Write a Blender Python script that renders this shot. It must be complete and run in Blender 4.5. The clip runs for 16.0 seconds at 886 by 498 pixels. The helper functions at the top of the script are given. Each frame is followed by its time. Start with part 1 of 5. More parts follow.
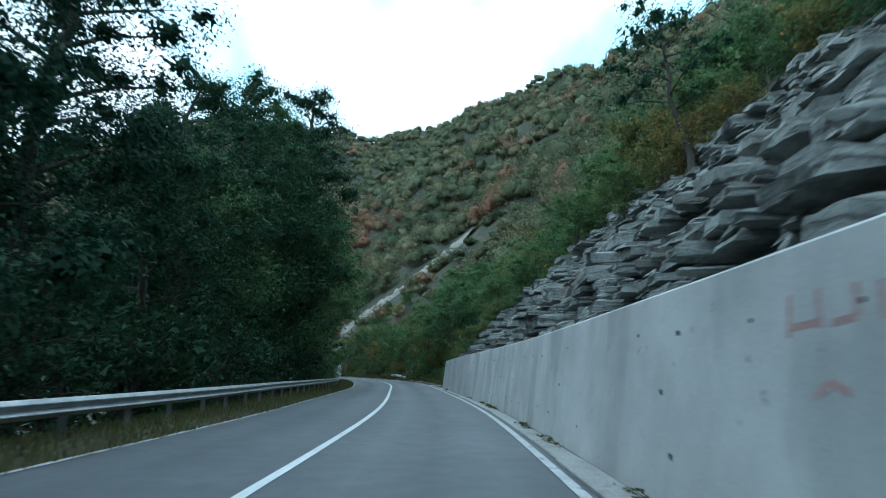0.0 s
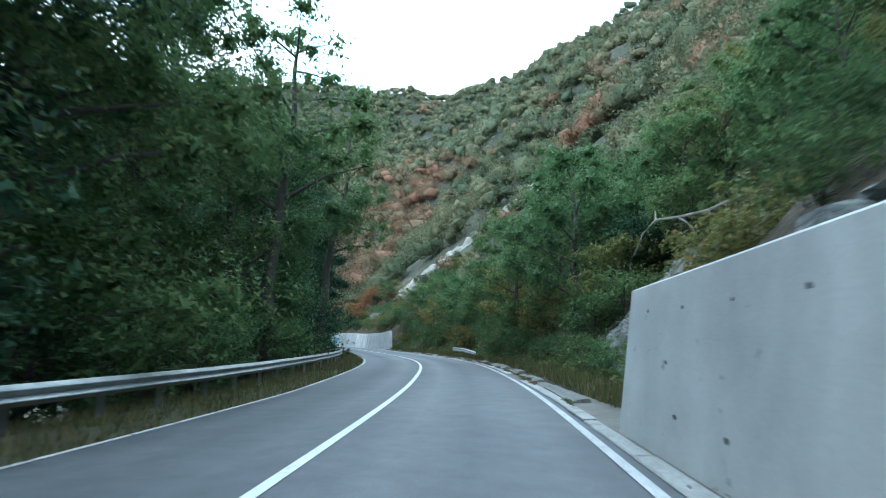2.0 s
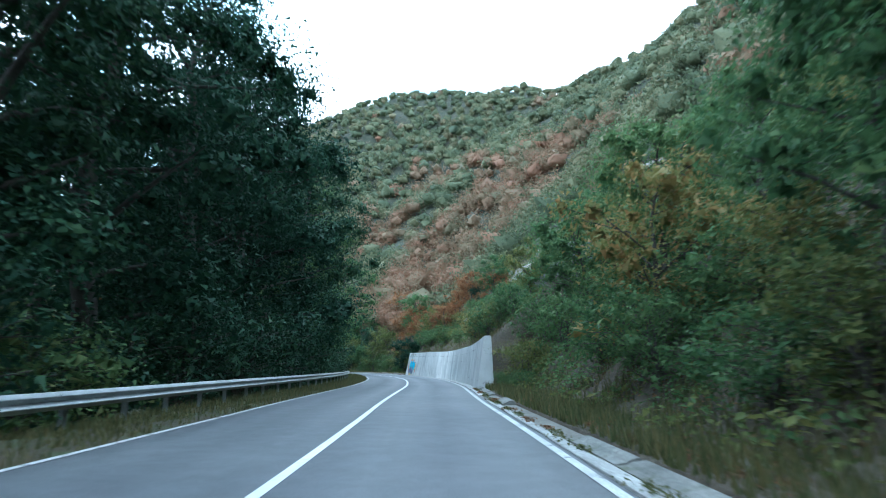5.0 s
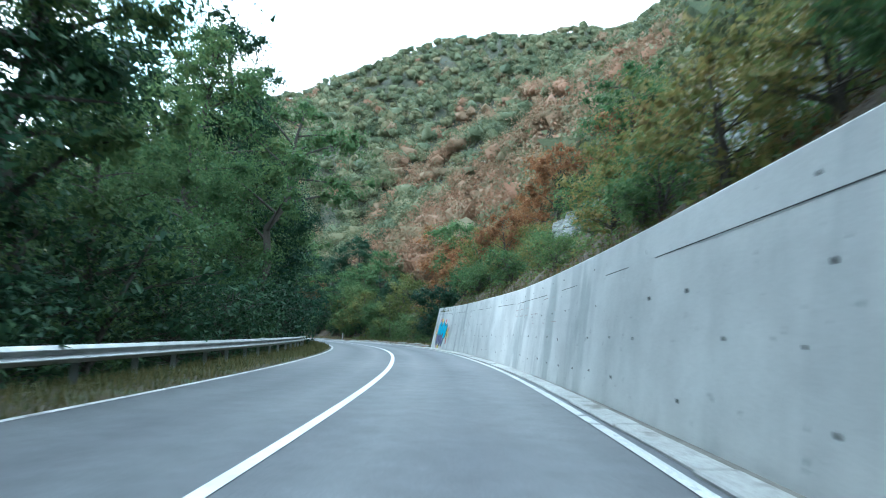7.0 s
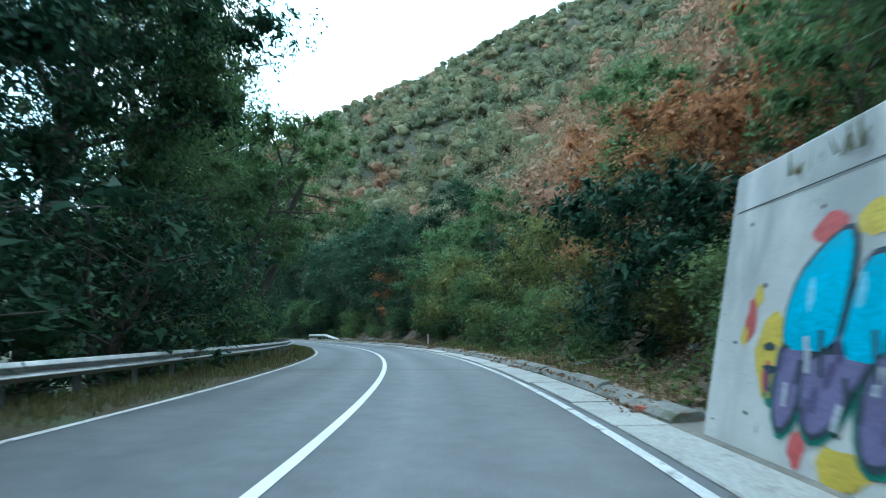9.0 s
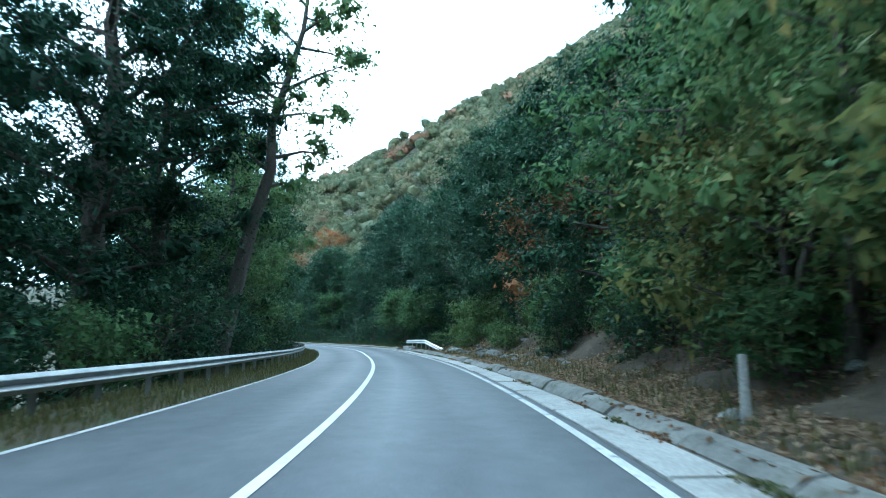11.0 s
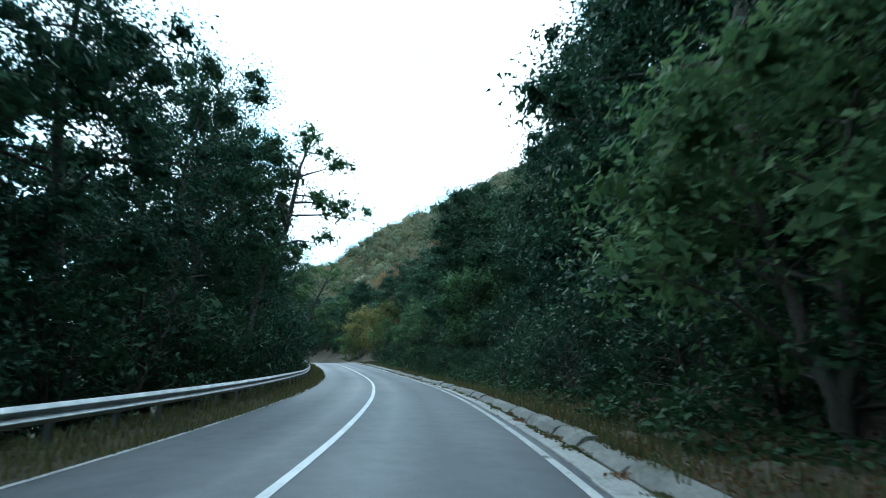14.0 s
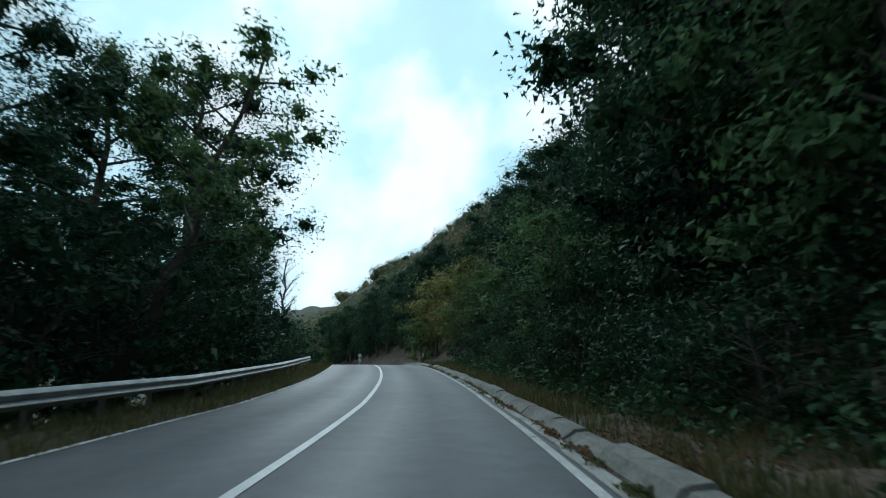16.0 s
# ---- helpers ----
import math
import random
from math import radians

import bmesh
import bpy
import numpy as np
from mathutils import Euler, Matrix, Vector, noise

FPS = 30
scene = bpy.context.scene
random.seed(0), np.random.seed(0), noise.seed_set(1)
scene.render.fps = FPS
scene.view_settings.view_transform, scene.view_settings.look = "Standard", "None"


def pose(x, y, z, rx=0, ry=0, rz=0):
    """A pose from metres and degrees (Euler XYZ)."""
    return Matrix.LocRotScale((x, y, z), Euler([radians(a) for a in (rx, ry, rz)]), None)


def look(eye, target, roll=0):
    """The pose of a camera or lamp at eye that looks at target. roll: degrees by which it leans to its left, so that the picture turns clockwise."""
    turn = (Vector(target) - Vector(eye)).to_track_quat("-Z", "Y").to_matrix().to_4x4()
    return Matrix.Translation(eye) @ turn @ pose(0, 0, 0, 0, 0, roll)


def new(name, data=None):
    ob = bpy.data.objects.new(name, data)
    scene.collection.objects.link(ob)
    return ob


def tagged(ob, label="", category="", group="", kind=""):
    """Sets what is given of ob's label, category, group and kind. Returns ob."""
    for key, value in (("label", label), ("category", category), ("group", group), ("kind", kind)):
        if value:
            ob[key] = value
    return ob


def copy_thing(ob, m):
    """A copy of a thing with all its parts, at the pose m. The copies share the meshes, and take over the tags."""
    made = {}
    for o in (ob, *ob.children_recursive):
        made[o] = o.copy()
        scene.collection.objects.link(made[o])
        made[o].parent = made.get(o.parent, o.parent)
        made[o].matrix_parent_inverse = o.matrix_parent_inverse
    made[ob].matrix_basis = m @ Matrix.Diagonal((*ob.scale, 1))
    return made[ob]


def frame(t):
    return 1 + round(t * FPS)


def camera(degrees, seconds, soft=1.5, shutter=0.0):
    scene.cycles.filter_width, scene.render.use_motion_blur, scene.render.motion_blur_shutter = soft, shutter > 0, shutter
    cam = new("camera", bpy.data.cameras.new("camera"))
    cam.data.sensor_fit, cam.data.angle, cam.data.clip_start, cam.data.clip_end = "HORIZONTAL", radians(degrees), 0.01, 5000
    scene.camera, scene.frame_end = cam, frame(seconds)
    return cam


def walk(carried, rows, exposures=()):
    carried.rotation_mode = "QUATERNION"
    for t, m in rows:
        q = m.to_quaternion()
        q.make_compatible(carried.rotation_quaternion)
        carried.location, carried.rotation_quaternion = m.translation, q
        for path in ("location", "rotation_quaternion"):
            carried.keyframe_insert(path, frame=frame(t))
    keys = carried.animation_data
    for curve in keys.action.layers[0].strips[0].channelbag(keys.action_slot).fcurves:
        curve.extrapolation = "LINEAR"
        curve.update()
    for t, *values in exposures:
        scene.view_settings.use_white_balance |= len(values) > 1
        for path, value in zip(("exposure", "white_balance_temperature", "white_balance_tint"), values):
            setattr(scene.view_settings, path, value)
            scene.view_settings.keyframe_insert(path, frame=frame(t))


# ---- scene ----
cam = camera(75.8, 16.0, soft=1.0, shutter=0.16)
PATH = [
    (0, (12.828, -26.163, 1.16), (12.795, -24.208, 1.583), 0.9),
    (0.5, (12.744, -17.654, 1.259), (12.623, -15.701, 1.67), 0.4),
    (1, (12.464, -9.093, 1.272), (12.217, -7.136, 1.598), 1.2),
    (1.5, (11.829, -0.439, 1.254), (11.555, 1.508, 1.619), 0.4),
    (2, (11.025, 8.348, 1.21), (10.719, 10.297, 1.532), 0.6),
    (2.5, (10.092, 17.249, 1.181), (9.785, 19.191, 1.549), 0.9),
    (3, (9.054, 26.157, 1.184), (8.629, 28.078, 1.543), -0.1),
    (3.5, (7.617, 34.968, 1.195), (7.11, 36.867, 1.566), -0.1),
    (4, (5.56, 43.626, 1.194), (4.948, 45.49, 1.586), -0.0),
    (4.5, (2.834, 52.111, 1.171), (2.135, 53.94, 1.578), -0.0),
    (5, (-0.405, 60.471, 1.119), (-1.117, 62.295, 1.524), 0.0),
    (5.5, (-3.949, 68.785, 1.06), (-4.605, 70.637, 1.432), 0.5),
    (6, (-7.263, 77.244, 1.096), (-8.006, 79.077, 1.391), 1.4),
    (6.5, (-10.461, 85.759, 1.074), (-11.269, 87.567, 1.356), 0.8),
    (7, (-14.197, 94.066, 1.019), (-15.071, 95.840, 1.315), 0.9),
    (7.5, (-18.019, 102.358, 1.03), (-18.985, 104.082, 1.337), 0.8),
    (8, (-22.304, 110.434, 1.023), (-23.349, 112.105, 1.368), 0.6),
    (8.5, (-26.977, 118.217, 1.124), (-28.142, 119.812, 1.442), -0.0),
    (9, (-32.018, 125.584, 1.163), (-33.286, 127.104, 1.45), -0.4),
    (9.5, (-37.59, 132.491, 1.203), (-38.976, 133.91, 1.455), 0.5),
    (10, (-43.595, 139.041, 1.209), (-45.057, 140.382, 1.464), 0.1),
    (10.5, (-50.038, 145.192, 1.204), (-51.577, 146.438, 1.481), -0.0),
    (11, (-56.925, 150.879, 1.201), (-58.543, 152.014, 1.504), -0.1),
    (11.5, (-64.245, 156.052, 1.21), (-65.932, 157.079, 1.527), 0.3),
    (12, (-71.934, 160.738, 1.241), (-73.675, 161.676, 1.54), 2.8),
    (12.5, (-79.851, 165.121, 1.292), (-81.638, 165.989, 1.527), 4.2),
    (13, (-87.998, 169.097, 1.361), (-89.794, 169.879, 1.765), 2.4),
    (13.5, (-96.263, 172.884, 1.313), (-98.106, 173.557, 1.7), 1.0),
    (14, (-104.78, 176.202, 1.286), (-106.662, 176.753, 1.678), 1.3),
    (14.5, (-113.582, 178.898, 1.262), (-115.5, 179.329, 1.632), 1.2),
    (15, (-122.558, 181.124, 1.219), (-124.503, 181.447, 1.559), 1.1),
    (15.5, (-131.631, 182.77, 1.176), (-133.595, 183.004, 1.475), 0.8),
    (16, (-140.548, 184.162, 1.168), (-142.498, 184.383, 1.557), 0.5),
]
EXPOSURES = [
    (0, -0.32, 4950, -4), (0.5, -0.1, 4950, -2), (1.0, 0.35, 5050, 0), (1.5, 0.5, 5050, 0), (2, 0.6, 5100, 2), (2.5, 0.95, 5050, 3), (3.2, 0.8, 5000, 3), (5.3, 0.75, 4850, 2), (6, 1.12, 5080, 2),
    (6.5, 1.15, 5100, 3), (7, 0.95, 5150, 1), (7.5, 0.95, 5200, 1), (8, 0.8, 5050, -1), (8.5, 0.55, 5080, -1), (9, 0.62, 5050, -3), (9.7, 0.8, 4950, -3), (12, 0.85, 4780, -4), (13, 0.65, 4820, -4), (13.5, 0.4, 4900, -4), (14, 0.05, 5050, -3),
    (14.5, -0.5, 5250, -2), (15, -1.05, 5500, 0), (15.5, -1.25, 5650, 1), (16, -1.0, 5500, -1)]
walk(cam, [(t, look(eye, target, roll)) for t, eye, target, roll in PATH], EXPOSURES)

# ---- light ----
world = bpy.data.worlds.new("sky")
scene.world = world
world.use_nodes = True
wn, wl = world.node_tree.nodes, world.node_tree.links
sky = wn.new("ShaderNodeTexSky")
sky.sky_type, sky.sun_disc = "NISHITA", False
sky.sun_elevation, sky.sun_rotation = radians(33), radians(257)
sky_light = wn["Background"]
sky_light.inputs["Strength"].default_value = 0.11
wl.new(sky.outputs[0], sky_light.inputs["Color"])
cloud_noise = wn.new("ShaderNodeTexNoise")
cloud_noise.inputs["Scale"].default_value = 3.2
cloud_noise.inputs["Detail"].default_value = 7
cloud_ramp = wn.new("ShaderNodeValToRGB")
cloud_ramp.color_ramp.elements[0].position, cloud_ramp.color_ramp.elements[1].position = 0.36, 0.52
cloud_ramp.color_ramp.elements[0].color = (0.82, 0.82, 0.82, 1)
wl.new(cloud_noise.outputs["Fac"], cloud_ramp.inputs["Fac"])
cloud = wn.new("ShaderNodeBackground")
thin = wn.new("ShaderNodeValToRGB")
thin.color_ramp.elements[0].position, thin.color_ramp.elements[1].position = 0.43, 0.55
thin.color_ramp.elements[0].color, thin.color_ramp.elements[1].color = (0.62, 0.84, 0.90, 1), (1.0, 0.985, 0.97, 1)
wl.new(cloud_noise.outputs["Fac"], thin.inputs["Fac"])
wl.new(thin.outputs["Color"], cloud.inputs["Color"])
cloud.inputs["Strength"].default_value = 2.3
over = wn.new("ShaderNodeMixShader")
wl.new(cloud_ramp.outputs["Color"], over.inputs[0])
wl.new(sky_light.outputs[0], over.inputs[1])
wl.new(cloud.outputs[0], over.inputs[2])
wl.new(over.outputs[0], wn["World Output"].inputs["Surface"])
sun_data = bpy.data.lights.new("sun", "SUN")
sun_data.energy, sun_data.angle, sun_data.color = 1.0, radians(25), (1.0, 0.96, 0.9)
sun = new("sun", sun_data)
sun.matrix_world = look((0, 0, 80), (120, 28, 0))


# ---- materials ----
def material(name, build):
    m = bpy.data.materials.new(name)
    m.use_nodes = True
    nodes, links = m.node_tree.nodes, m.node_tree.links
    build(m, nodes, links, nodes["Principled BSDF"])
    return m


def noise_node(nodes, links, coord, scale, detail=4, rough=0.55, stretch=None):
    n = nodes.new("ShaderNodeTexNoise")
    n.inputs["Scale"].default_value, n.inputs["Detail"].default_value, n.inputs["Roughness"].default_value = scale, detail, rough
    if stretch:
        mp = nodes.new("ShaderNodeMapping")
        mp.inputs["Scale"].default_value = stretch
        links.new(coord, mp.inputs["Vector"])
        coord = mp.outputs["Vector"]
    links.new(coord, n.inputs["Vector"])
    return n


def ramp_node(nodes, links, value, stops):
    r = nodes.new("ShaderNodeValToRGB")
    e = r.color_ramp.elements
    while len(e) < len(stops):
        e.new(0.5)
    for el, (p, c) in zip(e, stops):
        el.position, el.color = p, (*c, 1)
    links.new(value, r.inputs["Fac"])
    return r.outputs["Color"]


def mix_node(nodes, links, fac, a, b, mode="MIX"):
    m = nodes.new("ShaderNodeMix")
    m.data_type, m.blend_type = "RGBA", mode
    for sock, v in ((m.inputs[0], fac), (m.inputs[6], a), (m.inputs[7], b)):
        if hasattr(v, "links"):
            links.new(v, sock)
        elif isinstance(v, (int, float)):
            sock.default_value = v
        else:
            sock.default_value = (*v, 1)
    return m.outputs[2]


def bump_node(nodes, links, bsdf, height, strength, distance):
    b = nodes.new("ShaderNodeBump")
    b.inputs["Strength"].default_value, b.inputs["Distance"].default_value = strength, distance
    links.new(height, b.inputs["Height"])
    links.new(b.outputs["Normal"], bsdf.inputs["Normal"])


def object_coord(nodes):
    return nodes.new("ShaderNodeTexCoord").outputs["Object"]


def surface(name, dark, light, big=0.4, fine=18.0, rough=0.85, bump=0.4, depth=0.02, accent=None, accent_at=(0.58, 0.68), accent_scale=1.1, stretch=None):
    """A rough mineral or earthy surface with large patches, fine grain and, if given, patches of a second colour."""

    def build(m, nodes, links, bsdf):
        co = object_coord(nodes)
        patches = noise_node(nodes, links, co, big, 6, 0.6, stretch)
        grain = noise_node(nodes, links, co, fine, 5, 0.7)
        col = ramp_node(nodes, links, patches.outputs["Fac"], [(0.3, dark), (0.7, light)])
        shade = ramp_node(nodes, links, grain.outputs["Fac"], [(0.25, (0.55,) * 3), (0.75, (1.3,) * 3)])
        col = mix_node(nodes, links, 1.0, col, shade, "MULTIPLY")
        if accent:
            spots = noise_node(nodes, links, co, accent_scale, 5, 0.65)
            mask = ramp_node(nodes, links, spots.outputs["Fac"], [(accent_at[0], (0, 0, 0)), (accent_at[1], (1, 1, 1))])
            col = mix_node(nodes, links, mask, col, accent)
        links.new(col, bsdf.inputs["Base Color"])
        bsdf.inputs["Roughness"].default_value = rough
        bump_node(nodes, links, bsdf, grain.outputs["Fac"], bump, depth)

    return material(name, build)


def asphalt_build(m, nodes, links, bsdf):
    """Worn asphalt: paler wheel tracks, darker lane middles, patches and fine grain."""
    co = object_coord(nodes)
    grain = noise_node(nodes, links, co, 55, 3, 0.8)
    mid = noise_node(nodes, links, co, 2.2, 5, 0.65)
    big = noise_node(nodes, links, co, 0.16, 4, 0.5)
    lane = nodes.new("ShaderNodeAttribute")
    lane.attribute_name = "across"
    wander = nodes.new("ShaderNodeMath")
    wander.operation = "MULTIPLY_ADD"
    wander.inputs[1].default_value = 0.05
    links.new(big.outputs["Fac"], wander.inputs[0])
    links.new(lane.outputs["Fac"], wander.inputs[2])
    dark, pale = (0.80, 0.80, 0.81), (1.14, 1.14, 1.13)
    tracks = ramp_node(nodes, links, wander.outputs[0], [(0.05, (0.95,) * 3), (0.15, pale), (0.27, dark), (0.40, pale), (0.51, (0.86,) * 3), (0.63, pale), (0.76, dark), (0.88, pale), (0.98, (0.84,) * 3)])
    col = ramp_node(nodes, links, big.outputs["Fac"], [(0.3, (0.083, 0.090, 0.100)), (0.7, (0.122, 0.128, 0.136))])
    col = mix_node(nodes, links, 0.5, col, tracks, "MULTIPLY")
    col = mix_node(nodes, links, 1.0, col, ramp_node(nodes, links, mid.outputs["Fac"], [(0.3, (0.78,) * 3), (0.7, (1.18,) * 3)]), "MULTIPLY")
    col = mix_node(nodes, links, 1.0, col, ramp_node(nodes, links, grain.outputs["Fac"], [(0.3, (0.7,) * 3), (0.7, (1.3,) * 3)]), "MULTIPLY")
    links.new(col, bsdf.inputs["Base Color"])
    links.new(ramp_node(nodes, links, wander.outputs[0], [(0.1, (0.52,) * 3), (0.25, (0.66,) * 3), (0.4, (0.52,) * 3), (0.52, (0.66,) * 3), (0.63, (0.52,) * 3), (0.76, (0.66,) * 3), (0.9, (0.52,) * 3)]), bsdf.inputs["Roughness"])
    bump_node(nodes, links, bsdf, grain.outputs["Fac"], 0.35, 0.006)


def paint_line_build(m, nodes, links, bsdf):
    co = object_coord(nodes)
    wear = noise_node(nodes, links, co, 9, 6, 0.7)
    patch = noise_node(nodes, links, co, 0.9, 3, 0.6)
    col = ramp_node(nodes, links, wear.outputs["Fac"], [(0.3, (0.42, 0.43, 0.43)), (0.46, (0.74, 0.75, 0.75))])
    col = mix_node(nodes, links, 1.0, col, ramp_node(nodes, links, patch.outputs["Fac"], [(0.3, (0.82,) * 3), (0.6, (1.0,) * 3)]), "MULTIPLY")
    links.new(col, bsdf.inputs["Base Color"])
    bsdf.inputs["Roughness"].default_value = 0.55


def concrete_wall_build(m, nodes, links, bsdf, streaked):
    co = object_coord(nodes)
    cloudy = noise_node(nodes, links, co, 0.55, 6, 0.6)
    streak = noise_node(nodes, links, co, 1.0, 5, 0.6, (0.95, 0.95, 0.10))
    grain = noise_node(nodes, links, co, 30, 4, 0.7)
    board = nodes.new("ShaderNodeTexWave")
    board.bands_direction = "Z"
    board.inputs["Scale"].default_value, board.inputs["Distortion"].default_value = 1.3, 0.6
    links.new(co, board.inputs["Vector"])
    col = ramp_node(nodes, links, cloudy.outputs["Fac"], [(0.32, (0.455, 0.458, 0.448)), (0.66, (0.635, 0.638, 0.62))])
    zone = noise_node(nodes, links, co, 0.09, 2, 0.5)
    where = ramp_node(nodes, links, zone.outputs["Fac"], [(0.4, (0.25,) * 3), (0.6, (1.0,) * 3)])
    stain = ramp_node(nodes, links, streak.outputs["Fac"], [(0.38, (0.55, 0.575, 0.60)), (0.46, (0.95,) * 3), (0.62, (1.0,) * 3), (0.70, (1.16,) * 3)])
    col = mix_node(nodes, links, where, col, mix_node(nodes, links, streaked, col, stain, "MULTIPLY"))
    damp = noise_node(nodes, links, co, 0.75, 5, 0.5, (1.0, 1.0, 0.32))
    wet = mix_node(nodes, links, min(1.0, streaked + 0.35), col, ramp_node(nodes, links, damp.outputs["Fac"], [(0.40, (0.62, 0.65, 0.66)), (0.47, (1.0,) * 3)]), "MULTIPLY")
    col = mix_node(nodes, links, where, col, wet)
    pits = noise_node(nodes, links, co, 5.0, 3, 0.6)
    col = mix_node(nodes, links, 0.7, col, ramp_node(nodes, links, pits.outputs["Fac"], [(0.27, (0.4, 0.41, 0.42)), (0.33, (1.0,) * 3)]), "MULTIPLY")
    col = mix_node(nodes, links, 1.0, col, ramp_node(nodes, links, grain.outputs["Fac"], [(0.3, (0.9,) * 3), (0.7, (1.06,) * 3)]), "MULTIPLY")
    links.new(col, bsdf.inputs["Base Color"])
    bsdf.inputs["Roughness"].default_value = 0.8
    both = mix_node(nodes, links, 0.25, grain.outputs["Fac"], board.outputs["Fac"])
    bump_node(nodes, links, bsdf, both, 0.3, 0.012)


def leaf_build(stops, tint, glow=0.42):
    def build(m, nodes, links, bsdf):
        info = nodes.new("ShaderNodeObjectInfo")
        geo = nodes.new("ShaderNodeNewGeometry")
        half = nodes.new("ShaderNodeMath")
        half.operation = "MULTIPLY_ADD"
        half.inputs[1].default_value, half.inputs[2].default_value = 0.55, 0.0
        links.new(geo.outputs["Random Per Island"], half.inputs[0])
        add = nodes.new("ShaderNodeMath")
        add.operation = "MULTIPLY_ADD"
        add.inputs[1].default_value = tint
        links.new(info.outputs["Random"], add.inputs[0])
        links.new(half.outputs[0], add.inputs[2])
        col = ramp_node(nodes, links, add.outputs[0], stops)
        out = nodes["Material Output"]
        links.new(col, bsdf.inputs["Base Color"])
        bsdf.inputs["Roughness"].default_value = 0.6
        bsdf.inputs["Specular IOR Level"].default_value = 0.16
        tr = nodes.new("ShaderNodeBsdfTranslucent")
        links.new(col, tr.inputs["Color"])
        ms = nodes.new("ShaderNodeMixShader")
        ms.inputs[0].default_value = glow
        links.new(bsdf.outputs[0], ms.inputs[1])
        links.new(tr.outputs[0], ms.inputs[2])
        links.new(ms.outputs[0], out.inputs["Surface"])

    return build


def wood_leaf_build(stops, scale):
    """Leaves of distant woods: the colour changes from crown to crown."""

    def build(m, nodes, links, bsdf):
        co = object_coord(nodes)
        tone = nodes.new("ShaderNodeAttribute")
        tone.attribute_name = "tone"
        leafy = noise_node(nodes, links, co, scale, 4, 0.7)
        mul = nodes.new("ShaderNodeMath")
        mul.operation = "MULTIPLY_ADD"
        mul.inputs[1].default_value = 0.58
        links.new(tone.outputs["Fac"], mul.inputs[0])
        part_of = nodes.new("ShaderNodeMath")
        part_of.operation = "MULTIPLY_ADD"
        part_of.inputs[1].default_value, part_of.inputs[2].default_value = 0.6, -0.25
        links.new(leafy.outputs["Fac"], part_of.inputs[0])
        geo = nodes.new("ShaderNodeNewGeometry")
        leaf = nodes.new("ShaderNodeMath")
        leaf.operation = "MULTIPLY_ADD"
        leaf.inputs[1].default_value = 0.36
        links.new(geo.outputs["Random Per Island"], leaf.inputs[0])
        links.new(part_of.outputs[0], leaf.inputs[2])
        links.new(leaf.outputs[0], mul.inputs[2])
        col = ramp_node(nodes, links, mul.outputs[0], stops)
        links.new(col, bsdf.inputs["Base Color"])
        bsdf.inputs["Roughness"].default_value = 0.7
        bsdf.inputs["Specular IOR Level"].default_value = 0.2
        bump_node(nodes, links, bsdf, leafy.outputs["Fac"], 0.5, 0.2)
        tr = nodes.new("ShaderNodeBsdfTranslucent")
        links.new(col, tr.inputs["Color"])
        ms = nodes.new("ShaderNodeMixShader")
        ms.inputs[0].default_value = 0.3
        links.new(bsdf.outputs[0], ms.inputs[1])
        links.new(tr.outputs[0], ms.inputs[2])
        links.new(ms.outputs[0], nodes["Material Output"].inputs["Surface"])

    return build


def steel_build(m, nodes, links, bsdf):
    co = object_coord(nodes)
    patch = noise_node(nodes, links, co, 2.2, 5, 0.65)
    fine = noise_node(nodes, links, co, 40, 3, 0.6)
    col = ramp_node(nodes, links, patch.outputs["Fac"], [(0.3, (0.33, 0.345, 0.35)), (0.7, (0.50, 0.515, 0.52))])
    col = mix_node(nodes, links, 1.0, col, ramp_node(nodes, links, fine.outputs["Fac"], [(0.3, (0.88,) * 3), (0.7, (1.08,) * 3)]), "MULTIPLY")
    links.new(col, bsdf.inputs["Base Color"])
    bsdf.inputs["Metallic"].default_value = 0.9
    links.new(ramp_node(nodes, links, patch.outputs["Fac"], [(0.3, (0.54,) * 3), (0.7, (0.40,) * 3)]), bsdf.inputs["Roughness"])


